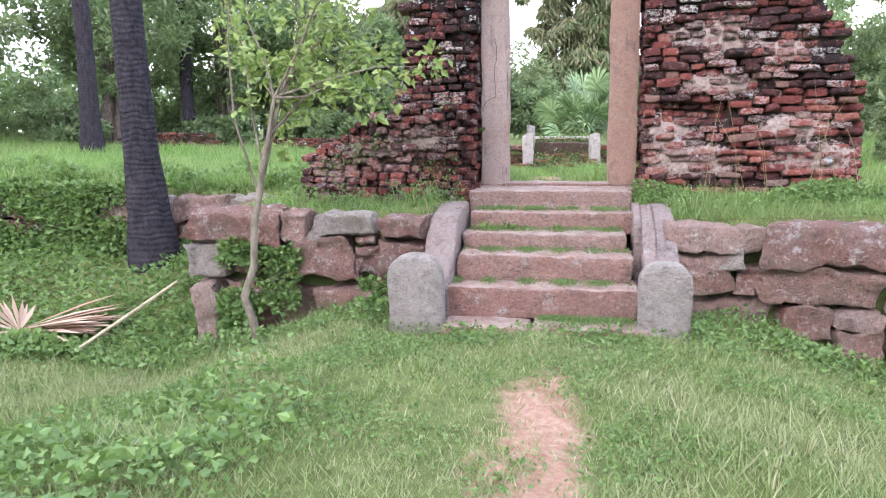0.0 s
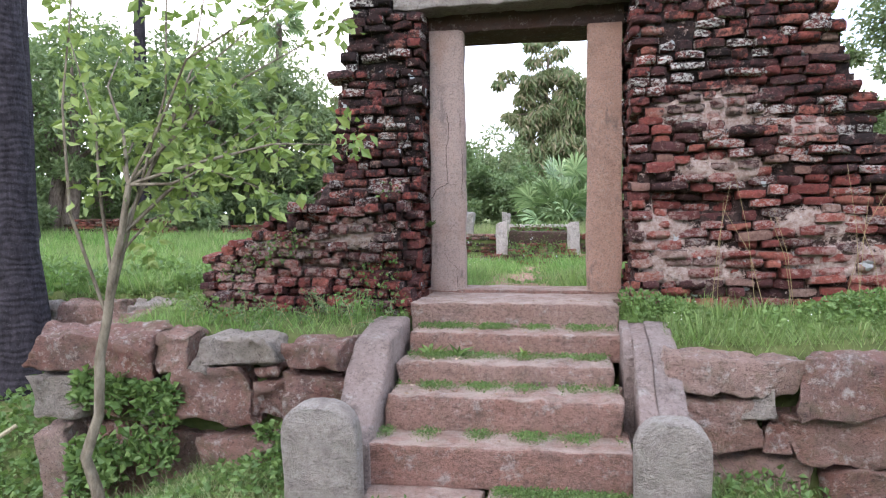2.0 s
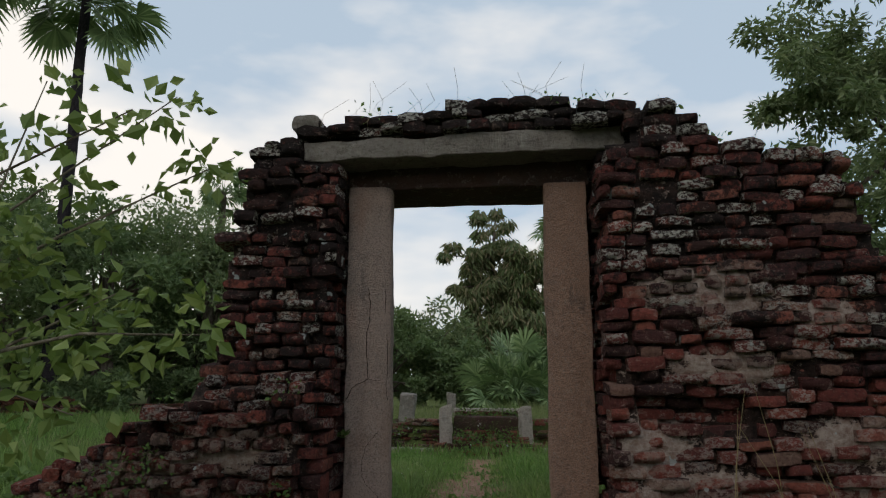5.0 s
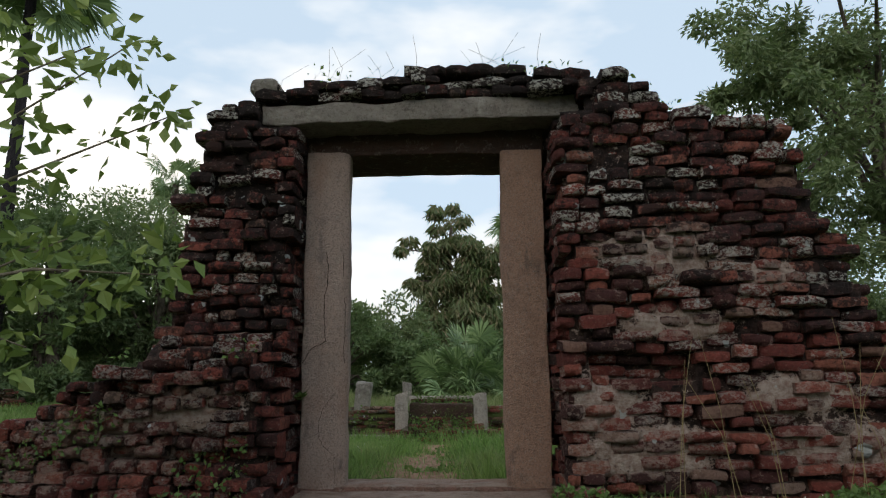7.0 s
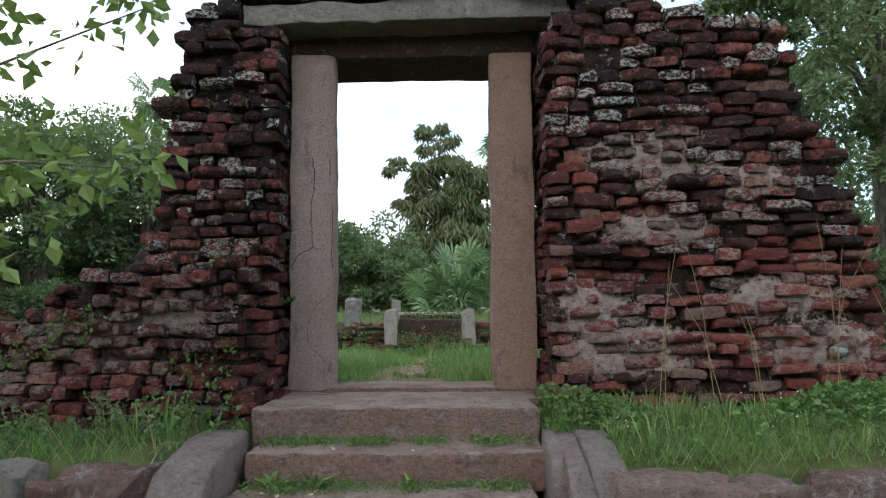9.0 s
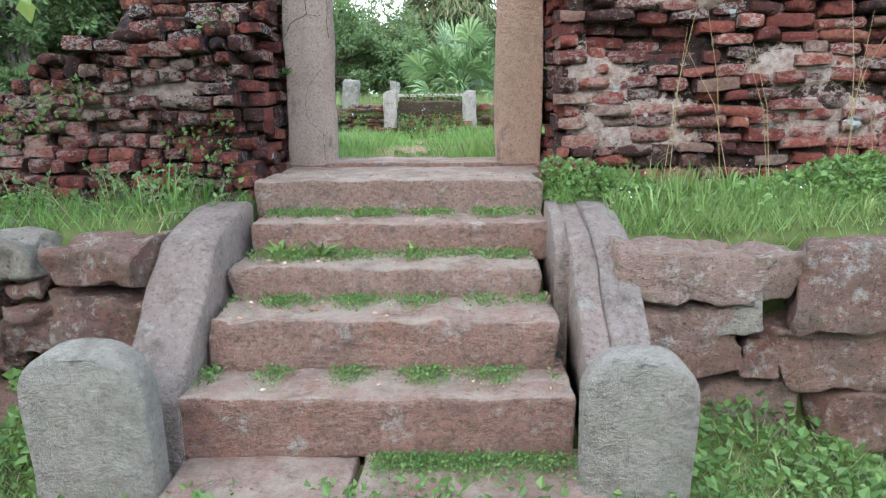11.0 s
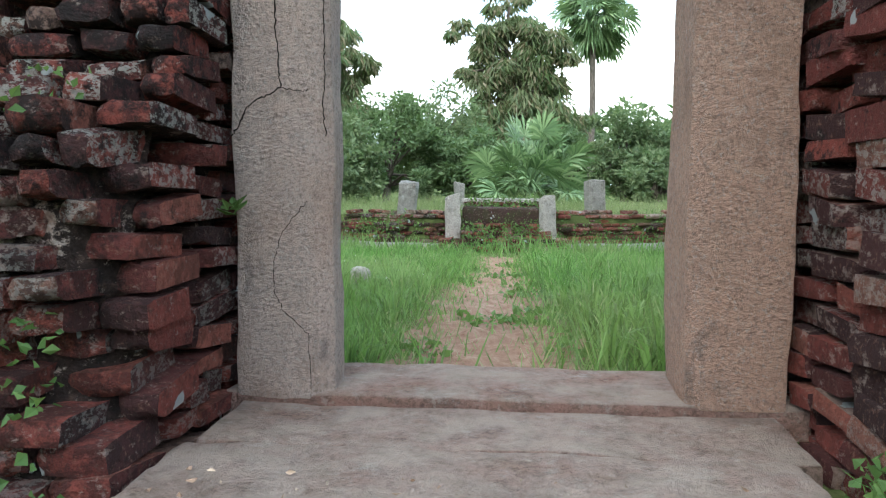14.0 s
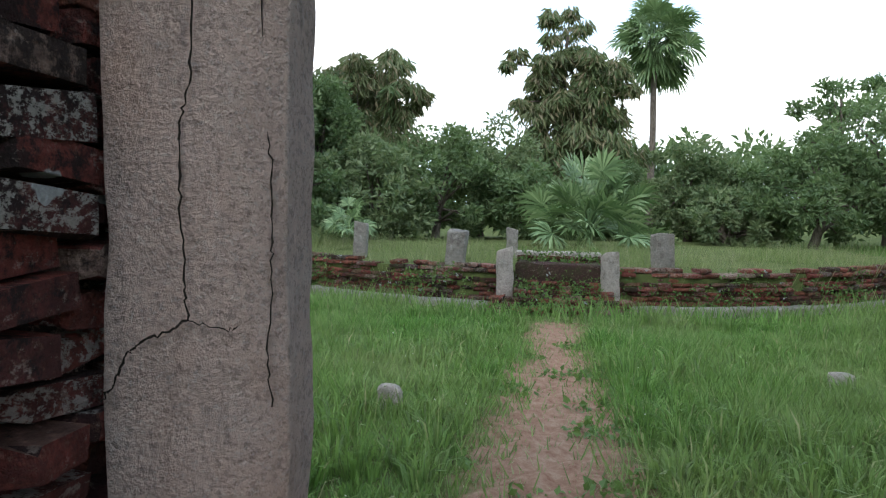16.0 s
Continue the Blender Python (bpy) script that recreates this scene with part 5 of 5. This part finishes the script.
def tufts(name, label, n, per, box, keep, h_lo, h_hi, w, spread, material, seed):
    """Clumps of blades that lean out from a common root."""
    r = np.random.default_rng(seed)
    cx, cy = scatter(n, *box, keep, r)
    k = len(cx)
    tall = r.uniform(h_lo, h_hi, k) * (0.6 + 0.8 * patchy(cx, cy, 1.1))
    a, d = r.uniform(0, 2 * math.pi, (k, per)), r.uniform(0, 1, (k, per)) ** 0.7
    h = (tall[:, None] * r.uniform(0.55, 1.1, (k, per))).ravel()
    x0, y0 = (cx[:, None] + np.cos(a) * d * spread * 0.35).ravel(), (cy[:, None] + np.sin(a) * d * spread * 0.35).ravel()
    lx, ly = (np.cos(a) * d).ravel() * h * 0.75, (np.sin(a) * d).ravel() * h * 0.75
    z0 = ground_z(x0, y0)
    t = r.uniform(0, 2 * math.pi, len(x0))
    ww = w * r.uniform(0.6, 1.4, len(x0))
    sx, sy = np.cos(t) * ww, np.sin(t) * ww
    tip = np.stack([x0 + lx, y0 + ly, z0 + h * (1 - 0.35 * d.ravel())], 1)
    mid = np.stack([x0 + lx * 0.35, y0 + ly * 0.35, z0 + h * 0.6], 1)
    side = np.stack([sx, sy, 0 * sx], 1)
    root = np.stack([x0, y0, z0 - 0.01], 1)
    verts = np.stack([root - side, root + side, mid + side * 0.9, tip, mid - side * 0.9], 1).reshape(-1, 3)
    i = np.arange(len(x0))[:, None] * 5
    faces = np.concatenate([i + np.array([[0, 1, 2, 4]]), i + np.array([[4, 2, 3, 3]])])
    me = bpy.data.meshes.new(name)
    nq = len(x0)
    me.vertices.add(len(verts))
    me.vertices.foreach_set("co", verts.astype(np.float32).ravel())
    loops = np.concatenate([faces[:nq].ravel(), faces[nq:, :3].ravel()]).astype(np.int32)
    me.loops.add(len(loops))
    me.loops.foreach_set("vertex_index", loops)
    me.polygons.add(2 * nq)
    me.polygons.foreach_set("loop_start", np.concatenate([np.arange(nq) * 4, 4 * nq + np.arange(nq) * 3]).astype(np.int32))
    me.update(calc_edges=True)
    me.materials.append(material)
    return tagged(piece(name, me), label, "grass", kind="stuff")


def lawn_keep(x, y):
    dens = 0.35 + 0.65 * patchy(x, y)
    edge = smooth(-7.6, -5.8, x) * smooth(5.6, 4.0, x) * smooth(-8.6, -7.0, y)
    return edge * dens * (1 - 0.97 * front_path(x, y)) * ~on_steps(x, y) * (y < WALL_Y + 0.02)


grass("lawn_grass", "short patchy grass in front of the steps", 430000, (-7.6, 5.6, -8.6, -1.7), lawn_keep, 0.02, 0.075, 0.0032, 0.7, M_GRASS, 201)
grass("lawn_tufts", "longer grass tufts in front of the steps", 80000, (-7.6, 5.6, -8.6, -1.7), lambda x, y: lawn_keep(x, y) * np.clip(np.abs(x) / 2.2 - 0.15, 0.05, 1), 0.06, 0.17, 0.0032, 0.6, M_GRASS, 202)
grass("bank_grass", "grass on the landing between wall and blocks", 90000, (-3.4, 4.1, -1.55, 0.4),
      lambda x, y: (~on_steps(x, y) & ~in_wall(x, y)) * (0.4 + 0.6 * patchy(x, y, 2)) * np.where(x < 0, 0.3, 1.0), 0.03, 0.13, 0.003, 0.6, M_FIELD, 203)
grass("field_grass", "tall lush grass in the field behind the gate", 200000, (-5.5, 5.5, 0.5, 10.0),
      lambda x, y: (1 - 0.985 * back_path(x, y)) * (0.35 + 0.65 * smooth(0.25, 0.9, np.abs(x + 0.1))) * ~in_wall(x, y), 0.07, 0.2, 0.0045, 0.5, M_FIELD, 204)
tufts("field_tufts", "bright tufts of lush grass beside the dirt path", 5200, 26, (-4.5, 4.5, 0.55, 9.6), lambda x, y: (back_path(x, y) < 0.35) * ((y < 8.9) | (np.abs(x + 0.28) > 1.3)) * (0.25 + 0.75 * patchy(x, y, 1.6)) * ~in_wall(x, y),
      0.12, 0.26, 0.0055, 0.18, M_FIELD, 234)
tufts("lawn_clumps", "ragged clumps of grass on the lawn", 2600, 18, (-6.5, 4.6, -6.6, -1.75), lambda x, y: lawn_keep(x, y) * np.clip(np.abs(x) / 2.0 - 0.2, 0.06, 1) * (patchy(x, y, 2.3) > 0.45), 0.06, 0.16, 0.0035, 0.12, M_GRASS, 235)
tufts("bank_tufts", "long green grass along the foot of the brick wall", 900, 16, (-2.9, 4.1, -1.5, -0.45), lambda x, y: (~on_steps(x, y) & ~in_wall(x, y)) * np.where(x > 0, 0.9, 0.08) * smooth(-1.6, -0.8, y), 0.1, 0.24, 0.003, 0.1, M_FIELD, 236)
grass("path_edge_grass", "short grass beside the dirt path", 60000, (-1.6, 1.5, 0.5, 9.8), lambda x, y: (1 - 0.93 * back_path(x, y)), 0.015, 0.06, 0.004, 0.7, M_GRASS, 205)
grass("terrace_grass", "tall pale grass on the round terrace", 26000, (-7, 6.5, 11.0, 18), lambda x, y: (np.hypot(x - RING_X, y - RING_Y) < 7.8) & ~((x > -1.1) & (x < 0.5) & (y < 11.5)), 0.75, 0.95, 0.006, 0.4, M_GRASS, 206)
grass("meadow_grass", "meadow grass of the field beside the wood", 160000, (-24, -2.7, 0.5, 16), lambda x, y: 0.25 + 0.75 * smooth(14, 3, np.hypot(x + 2, y)), 0.1, 0.3, 0.006, 0.4, M_FIELD, 207)
grass("meadow_grass", "meadow grass beside the thicket", 40000, (2.6, 12, 0.5, 12), lambda x, y: 0.3 + 0.7 * smooth(10, 3, np.hypot(x, y)), 0.1, 0.3, 0.005, 0.4, M_FIELD, 208)
grass("far_meadow", "far meadow around the round terrace", 40000, (-12, 12, 9, 24), lambda x, y: np.hypot(x - RING_X, y - RING_Y) > 8.4, 0.15, 0.4, 0.009, 0.4, M_FIELD, 209)


def herbs(name, label, n, points_of, size, material, seed, category="creeper", up=0.6):
    """Small broad leaves at scattered places."""
    r = np.random.default_rng(seed)
    p = points_of(n, r)
    heads = r.normal(size=(len(p), 3)) * np.array([1, 1, 0.5]) + np.array([0, -0.3, up * 0.5])
    s = size * r.uniform(0.5, 1.4, len(p))
    ob = piece(name, raw_mesh(name, *leaves_data(p, s, s * 0.75, heads, r), material))
    return tagged(ob, label, category, kind="stuff")


def over(box, keep, h):
    def make(n, r):
        x, y = scatter(n, *box, keep, r)
        return np.stack([x, y, ground_z(x, y) + h * r.uniform(0.05, 1, len(x)) * patchy(x, y, 1.7) + 0.01], 1)
    return make


herbs("clover", "low broad-leaved weeds among the grass", 170000, over((-6, 4.2, -6.8, -1.7), lambda x, y: np.clip(2.2 * patchy(x, y, 1.9) - 0.7 + 0.5 * patchy(x, y, 5.1) - 0.25, 0, 1) * lawn_keep(x, y), 0.07), 0.024, M_HERB, 211, "weeds")
herbs("weed_bank", "broad-leaved weeds growing along the foot of the blocks", 16000,
      over((-6, 4.2, -2.7, -1.65), lambda x, y: (np.abs(x) > 1.15) * (0.3 + patchy(x, y, 2)) * smooth(-2.75, -2.0, y), 0.22), 0.05, M_HERB, 212, "weeds")
herbs("weed_bush", "leafy weeds in the foreground grass", 9000, over((-3.9, -1.0, -6.2, -3.4), lambda x, y: smooth(1.3, 0.4, np.hypot((x + 2.3) / 1.1, (y + 4.8) / 1.1)), 0.3), 0.06, M_HERB, 213, "weeds")
herbs("step_front_weeds", "weeds in front of the lowest step", 5200, over((-1.5, 1.6, -3.0, -2.35), lambda x, y: patchy(x, y, 3) * smooth(-3.05, -2.6, y) * (np.abs(x) < 1.5), 0.1), 0.04, M_HERB, 214, "weeds")
herbs("bank_weeds", "low weeds at the foot of the brick walls", 44000,
      over((-2.9, 3.6, -1.5, -0.45), lambda x, y: (~on_steps(x, y) & ~in_wall(x, y)) * patchy(x, y, 2.6) * smooth(-1.5, -0.7, y) * np.where(x < 0, 0.35, 1.0), 0.22), 0.035, M_HERB, 215, "weeds")
herbs("field_weeds", "small weeds along the dirt path", 6000, over((-0.9, 1.0, 0.5, 7), lambda x, y: (patchy(x, y, 2.4) > 0.6) * 1.0, 0.04), 0.05, M_HERB, 216, "weeds")


def vine_sheet(x0, x1, z_top, z_low, y, jut):
    def make(n, r):
        x, t = r.uniform(x0, x1, n), r.uniform(0, 1, n)
        k = patchy(x * 1.3, t * 4, 1.0) > r.uniform(0.1, 0.6, n)
        x, t = x[k], t[k]
        z = z_top + (z_low - z_top) * t
        yy = y - jut * (0.2 + 0.8 * t) * r.uniform(0.2, 1, len(x))
        return np.stack([x, yy, z], 1)
    return make


herbs("vines_terrace", "green creeper hanging over the terrace wall", 15000, vine_sheet(-9.5, -5.2, 1.0, 0.0, SIDE_Y, 0.35), 0.075, M_HERB, 221)
herbs("vines_top", "creeper spreading along the terrace edge", 12000, over((-9.5, -2.9, 0.2, 1.8), lambda x, y: 0.3 + patchy(x, y, 1.4), 0.34), 0.075, M_HERB, 222)
herbs("vines_corner", "creeper climbing the corner of the blocks", 1900, vine_sheet(-3.15, -2.75, 0.62, -0.4, WALL_Y, 0.22), 0.07, M_HERB, 223)
herbs("vines_wall", "creeper growing between the blocks", 1100, vine_sheet(-2.72, -2.35, 0.55, -0.2, WALL_Y, 0.2), 0.065, M_HERB, 224)
herbs("vines_joint", "creeper in the joints beside the rail", 500, vine_sheet(-1.75, -1.35, 0.28, -0.2, WALL_Y, 0.2), 0.06, M_HERB, 225)
herbs("slope_creeper", "creepers on the slope below the terrace wall", 15000, over((-9, -3.6, -2.4, 0.3), lambda x, y: 0.3 + 0.7 * patchy(x, y, 1.2), 0.22), 0.07, M_HERB, 226)

# grass along the joints of the steps
r = np.random.default_rng(231)
xs, ys, zs = [], [], []
for (y, z, x0, x1, d, h), (y2, *_rest) in zip(STEP_ROWS[1:], STEP_ROWS[2:]):
    n = 4200
    x = r.uniform(x0 + 0.03, x1 - 0.03, n)
    k = 0.5 * patchy(x * 7, y * 5 + 0 * x, 1.4) + 0.35 * patchy(x * 2.2 + y, 0 * x + y * 9, 1.0) > r.uniform(0.2, 0.9, n)
    x = x[k]
    xs.append(x), ys.append(y2 - np.abs(r.normal(0, 0.07, len(x))) - 0.005), zs.append(np.full(len(x), z))
x, y, z = np.concatenate(xs), np.concatenate(ys), np.concatenate(zs)
tagged(piece("step_grass", raw_mesh("step_grass", *blades_data(x, y, z, r.uniform(0.01, 0.05, len(x)), np.full(len(x), 0.0025), 1.1, r), M_GRASS)), "short grass growing in the joints of the steps", "grass", kind="stuff")
s = r.uniform(0.008, 0.022, len(x))
p = np.stack([x + r.normal(0, 0.01, len(x)), y - r.uniform(0, 0.04, len(x)), z + r.uniform(0.005, 0.035, len(x))], 1)
tagged(piece("step_weeds", raw_mesh("step_weeds", *leaves_data(p, s, s * 0.7, r.normal(size=(len(x), 3)) + np.array([0, -0.2, 0.5]), r), M_HERB)), "tiny weeds in the joints of the steps", "weeds", kind="stuff")


def rosette(x, y, z, size, seed, label):
    rr = np.random.default_rng(seed)
    n = 11
    a = rr.uniform(0, 2 * math.pi, n)
    heads = np.stack([np.cos(a), np.sin(a), rr.uniform(0.2, 1.3, n)], 1)
    c = np.tile(np.array([x, y, z]), (n, 1)) + rr.normal(size=(n, 3)) * 0.008
    ob = thing("weed_plant", label, "plant", "weeds on the steps")
    piece("leaves", raw_mesh("leaves", *leaves_data(c, size * rr.uniform(0.7, 1.2, n), size * 0.3 * np.ones(n), heads, rr), M_SAPLEAF if seed % 2 else M_HERB), ob)


rosette(-0.62, -1.24, 0.68, 0.13, 301, "small yellow-green weed growing on a step")
rosette(-0.42, -1.24, 0.68, 0.13, 302, "small dark green weed growing on a step")
rosette(0.06, -1.23, 0.68, 0.09, 303, "small yellow-green weed growing on a step")
rosette(-0.84, -0.02, 1.62, 0.08, 304, "small green weed rooted in the brickwork")

# sprawling sprigs below the brickwork west of the steps
r = np.random.default_rng(239)
tubes, ends = [], []
for k in range(46):
    x, y = r.uniform(-2.6, -0.95), r.uniform(-1.35, -0.84)
    z = float(ground_z(x, y))
    h, lx, ly = r.uniform(0.08, 0.26), r.normal() * 0.1, -abs(r.normal()) * 0.08
    pts = [np.array([x, y, z]), np.array([x + lx * 0.4, y + ly * 0.4, z + h * 0.7]), np.array([x + lx, y + ly, z + h])]
    tubes.append(tube_data(pts, [0.0025, 0.002, 0.001], 4))
    for t in np.linspace(0.25, 1.0, 9):
        ends.append(pts[0] * (1 - t) ** 2 + 2 * pts[1] * t * (1 - t) + pts[2] * t * t)
tagged(piece("sprig_stalks", raw_mesh("sprig_stalks", *join(tubes), M_STRAW, True)), "thin straw-coloured sprig stalks below the brickwork", "weeds", kind="stuff")
ends = np.repeat(np.array(ends), 2, 0)
s = r.uniform(0.018, 0.045, len(ends))
tagged(piece("sprig_leaves", raw_mesh("sprig_leaves", *leaves_data(ends, s, s * 0.45, r.normal(size=(len(ends), 3)) + np.array([0, -0.3, 0.2]), r), M_LEAF)), "dull green sprig leaves below the brickwork", "weeds", kind="stuff")

# dry stalks at the right wall and on its top
r = np.random.default_rng(241)
tubes = []
for k in range(13):
    x, y = r.uniform(1.0, 2.9), -0.62 + r.uniform(-0.25, 0.02)
    z = float(ground_z(x, y))
    h = r.uniform(0.4, 1.25)
    lx = r.normal() * 0.25
    tubes.append(tube_data([(x, y, z), (x + lx * 0.4, y - 0.03, z + h * 0.6), (x + lx, y - r.uniform(0, 0.1), z + h)], [0.002, 0.0018, 0.001], 4))
for k in range(40):
    x = r.uniform(-1.2, 2.2)
    z = wall_top(x)
    h = r.uniform(0.08, 0.4)
    tubes.append(tube_data([(x, r.uniform(-0.3, 0.3), z - 0.05), (x + r.normal() * 0.05, 0, z + h * 0.6), (x + r.normal() * 0.1, -0.05, z + h)], [0.002, 0.0015, 0.001], 4))
tagged(piece("dry_stalks", raw_mesh("dry_stalks", *join(tubes), M_STRAW, True)), "thin dry grass stalks against the brick wall", "dry grass", kind="stuff")
n = 600
x = np.concatenate([r.normal(1.6, 0.12, 60), r.normal(0.9, 0.15, 60), r.normal(-0.6, 0.1, 40), r.uniform(1.9, 2.5, 440)])
z = np.interp(x, TOP_X, TOP_Z) + r.uniform(-0.06, 0.05, n)
p = np.stack([x, r.uniform(-0.45, 0.1, n), z], 1)
s = r.uniform(0.02, 0.05, n)
tagged(piece("wall_top_weeds", raw_mesh("wall_top_weeds", *leaves_data(p, s, s * 0.6, r.normal(size=(n, 3)) + np.array([0, 0, 0.8]), r), M_HERB)), "small weeds growing on top of the brick wall", "weeds", kind="stuff")
n = 1500
x, z = r.uniform(-2.6, -1.0, n), r.uniform(1.0, 2.0, n)
k = (z < np.interp(x, TOP_X, TOP_Z) + 0.08) & (patchy(x * 2, z * 3, 1.3) > 0.68)
x, z = x[k], z[k]
p = np.stack([x, np.array([wall_front(a, b) for a, b in zip(x, z)]) - r.uniform(0.0, 0.04, len(x)), z], 1)
s = r.uniform(0.02, 0.045, len(x))
tagged(piece("wall_weeds", raw_mesh("wall_weeds", *leaves_data(p, s, s * 0.7, r.normal(size=(len(x), 3)) + np.array([0, -0.6, 0.3]), r), M_HERB)), "small weeds rooted in the broken brickwork", "weeds", kind="stuff")

# fallen palm frond and dead branches on the left slope
frond_thing = thing("fallen_frond", "dry brown fan palm frond lying on the slope", "palm frond")
r = np.random.default_rng(251)
fz = float(ground_z(-5.4, -1.75))
for hub, aim, size, count, spread, fold in (((-5.5, -1.75, fz + 0.12), (1.0, 0.25, 0.12), 1.15, 18, 0.95, 0.03), ((-5.5, -1.75, fz + 0.1), (1.0, -0.1, 0.02), 1.05, 12, 0.7, 0.04),
                                             ((-5.5, -1.75, fz + 0.1), (-0.5, 0.1, 0.6), 0.45, 12, 1.8, 0.0)):
    v, f = fan_leaf(hub, aim, size, count, r, spread, fold)
    for k in range(count):
        piece("blade", raw_mesh("blade", v[4 * k:4 * k + 4], f[:1], M_DRY), frond_thing)
piece("stalk", raw_mesh("stalk", *tube_data([(-6.6, -2.1, fz + 0.02), (-6.0, -1.9, fz + 0.06), (-5.45, -1.74, fz + 0.1)], [0.03, 0.03, 0.02], 7), M_TWIG, True), frond_thing)
for pts in ([(-4.45, -2.3, -0.42), (-4.0, -2.05, -0.1), (-3.6, -1.8, 0.2)],):
    ob = thing("dead_branch", "pale dead branch leaning on the bank", "branch", "dead branches")
    piece("wood", raw_mesh("wood", *tube_data(pts, [0.014, 0.02, 0.016], 7, 0.3), M_TWIG, True), ob)

# plants over the far brick steps and wall, and small white flowers
r = np.random.default_rng(261)
n = 5200
a = r.uniform(-0.75, 0.75, n)
t = r.uniform(0, 1, n)
p = np.stack([RING_X + (RING_R + 0.03 + 0.1 * r.uniform(0, 1, n)) * np.sin(a), RING_Y - (RING_R + 0.03 + 0.1 * r.uniform(0, 1, n)) * np.cos(a), 0.68 + 0.62 * t], 1)
p = p[patchy(a * 9, t * 2, 1.0) > r.uniform(0.35, 0.95, n)]
q = np.stack([r.uniform(-0.95, 0.4, 1800), r.uniform(9.95, 11.1, 1800), np.zeros(1800)], 1)
q[:, 2] = 0.68 + (q[:, 1] - 9.95) / 0.17 * 0.125 + r.uniform(-0.05, 0.06, 1800)
w = np.stack([r.uniform(-1.5, 1.0, 900), r.uniform(9.75, 10.1, 900), r.uniform(0.58, 0.75, 900)], 1)
p = np.concatenate([p, q, w])
s = r.uniform(0.03, 0.075, len(p))
tagged(piece("terrace_plants", raw_mesh("terrace_plants", *leaves_data(p, s, s * 0.6, r.normal(size=(len(p), 3)) + np.array([0, -0.5, 0.2]), r), M_HERB)),
       "low green plants growing over the mossy bricks", "plants", kind="stuff")
x = np.concatenate([r.uniform(1.0, 2.9, 26), r.uniform(-2.4, 2.6, 60)])
y = np.concatenate([r.uniform(-1.3, -0.6, 26), r.uniform(0.8, 7.0, 60)])
k = ~on_steps(x, y) & (back_path(x, y) < 0.4)
x, y = x[k], y[k]
p = np.stack([x, y, ground_z(x, y) + r.uniform(0.08, 0.2, len(x))], 1)
p5 = np.repeat(p, 5, 0)
s = np.full(len(p5), 0.007)
tagged(piece("white_flowers", raw_mesh("white_flowers", *leaves_data(p5, s, s * 0.7, r.normal(size=(len(p5), 3)), r), M_WHITE)), "tiny white flowers scattered in the grass", "flowers", kind="stuff")

# dead leaf bits on the treads
r = np.random.default_rng(271)
bits = []
for y, z, x0, x1, d, h in STEP_ROWS[2:]:
    k = 34
    bits.append(np.stack([r.uniform(x0 + 0.04, x1 - 0.04, k), y + r.uniform(0.03, 0.3, k), np.full(k, z + 0.008)], 1))
p = np.concatenate(bits)
s = r.uniform(0.012, 0.035, len(p))
tagged(piece("leaf_litter", raw_mesh("leaf_litter", *leaves_data(p, s, s * 0.5, r.normal(size=(len(p), 3)) * np.array([1, 1, 0.12]), r), M_DRY)), "scattered dead leaf bits on the steps", "leaf litter", kind="stuff")
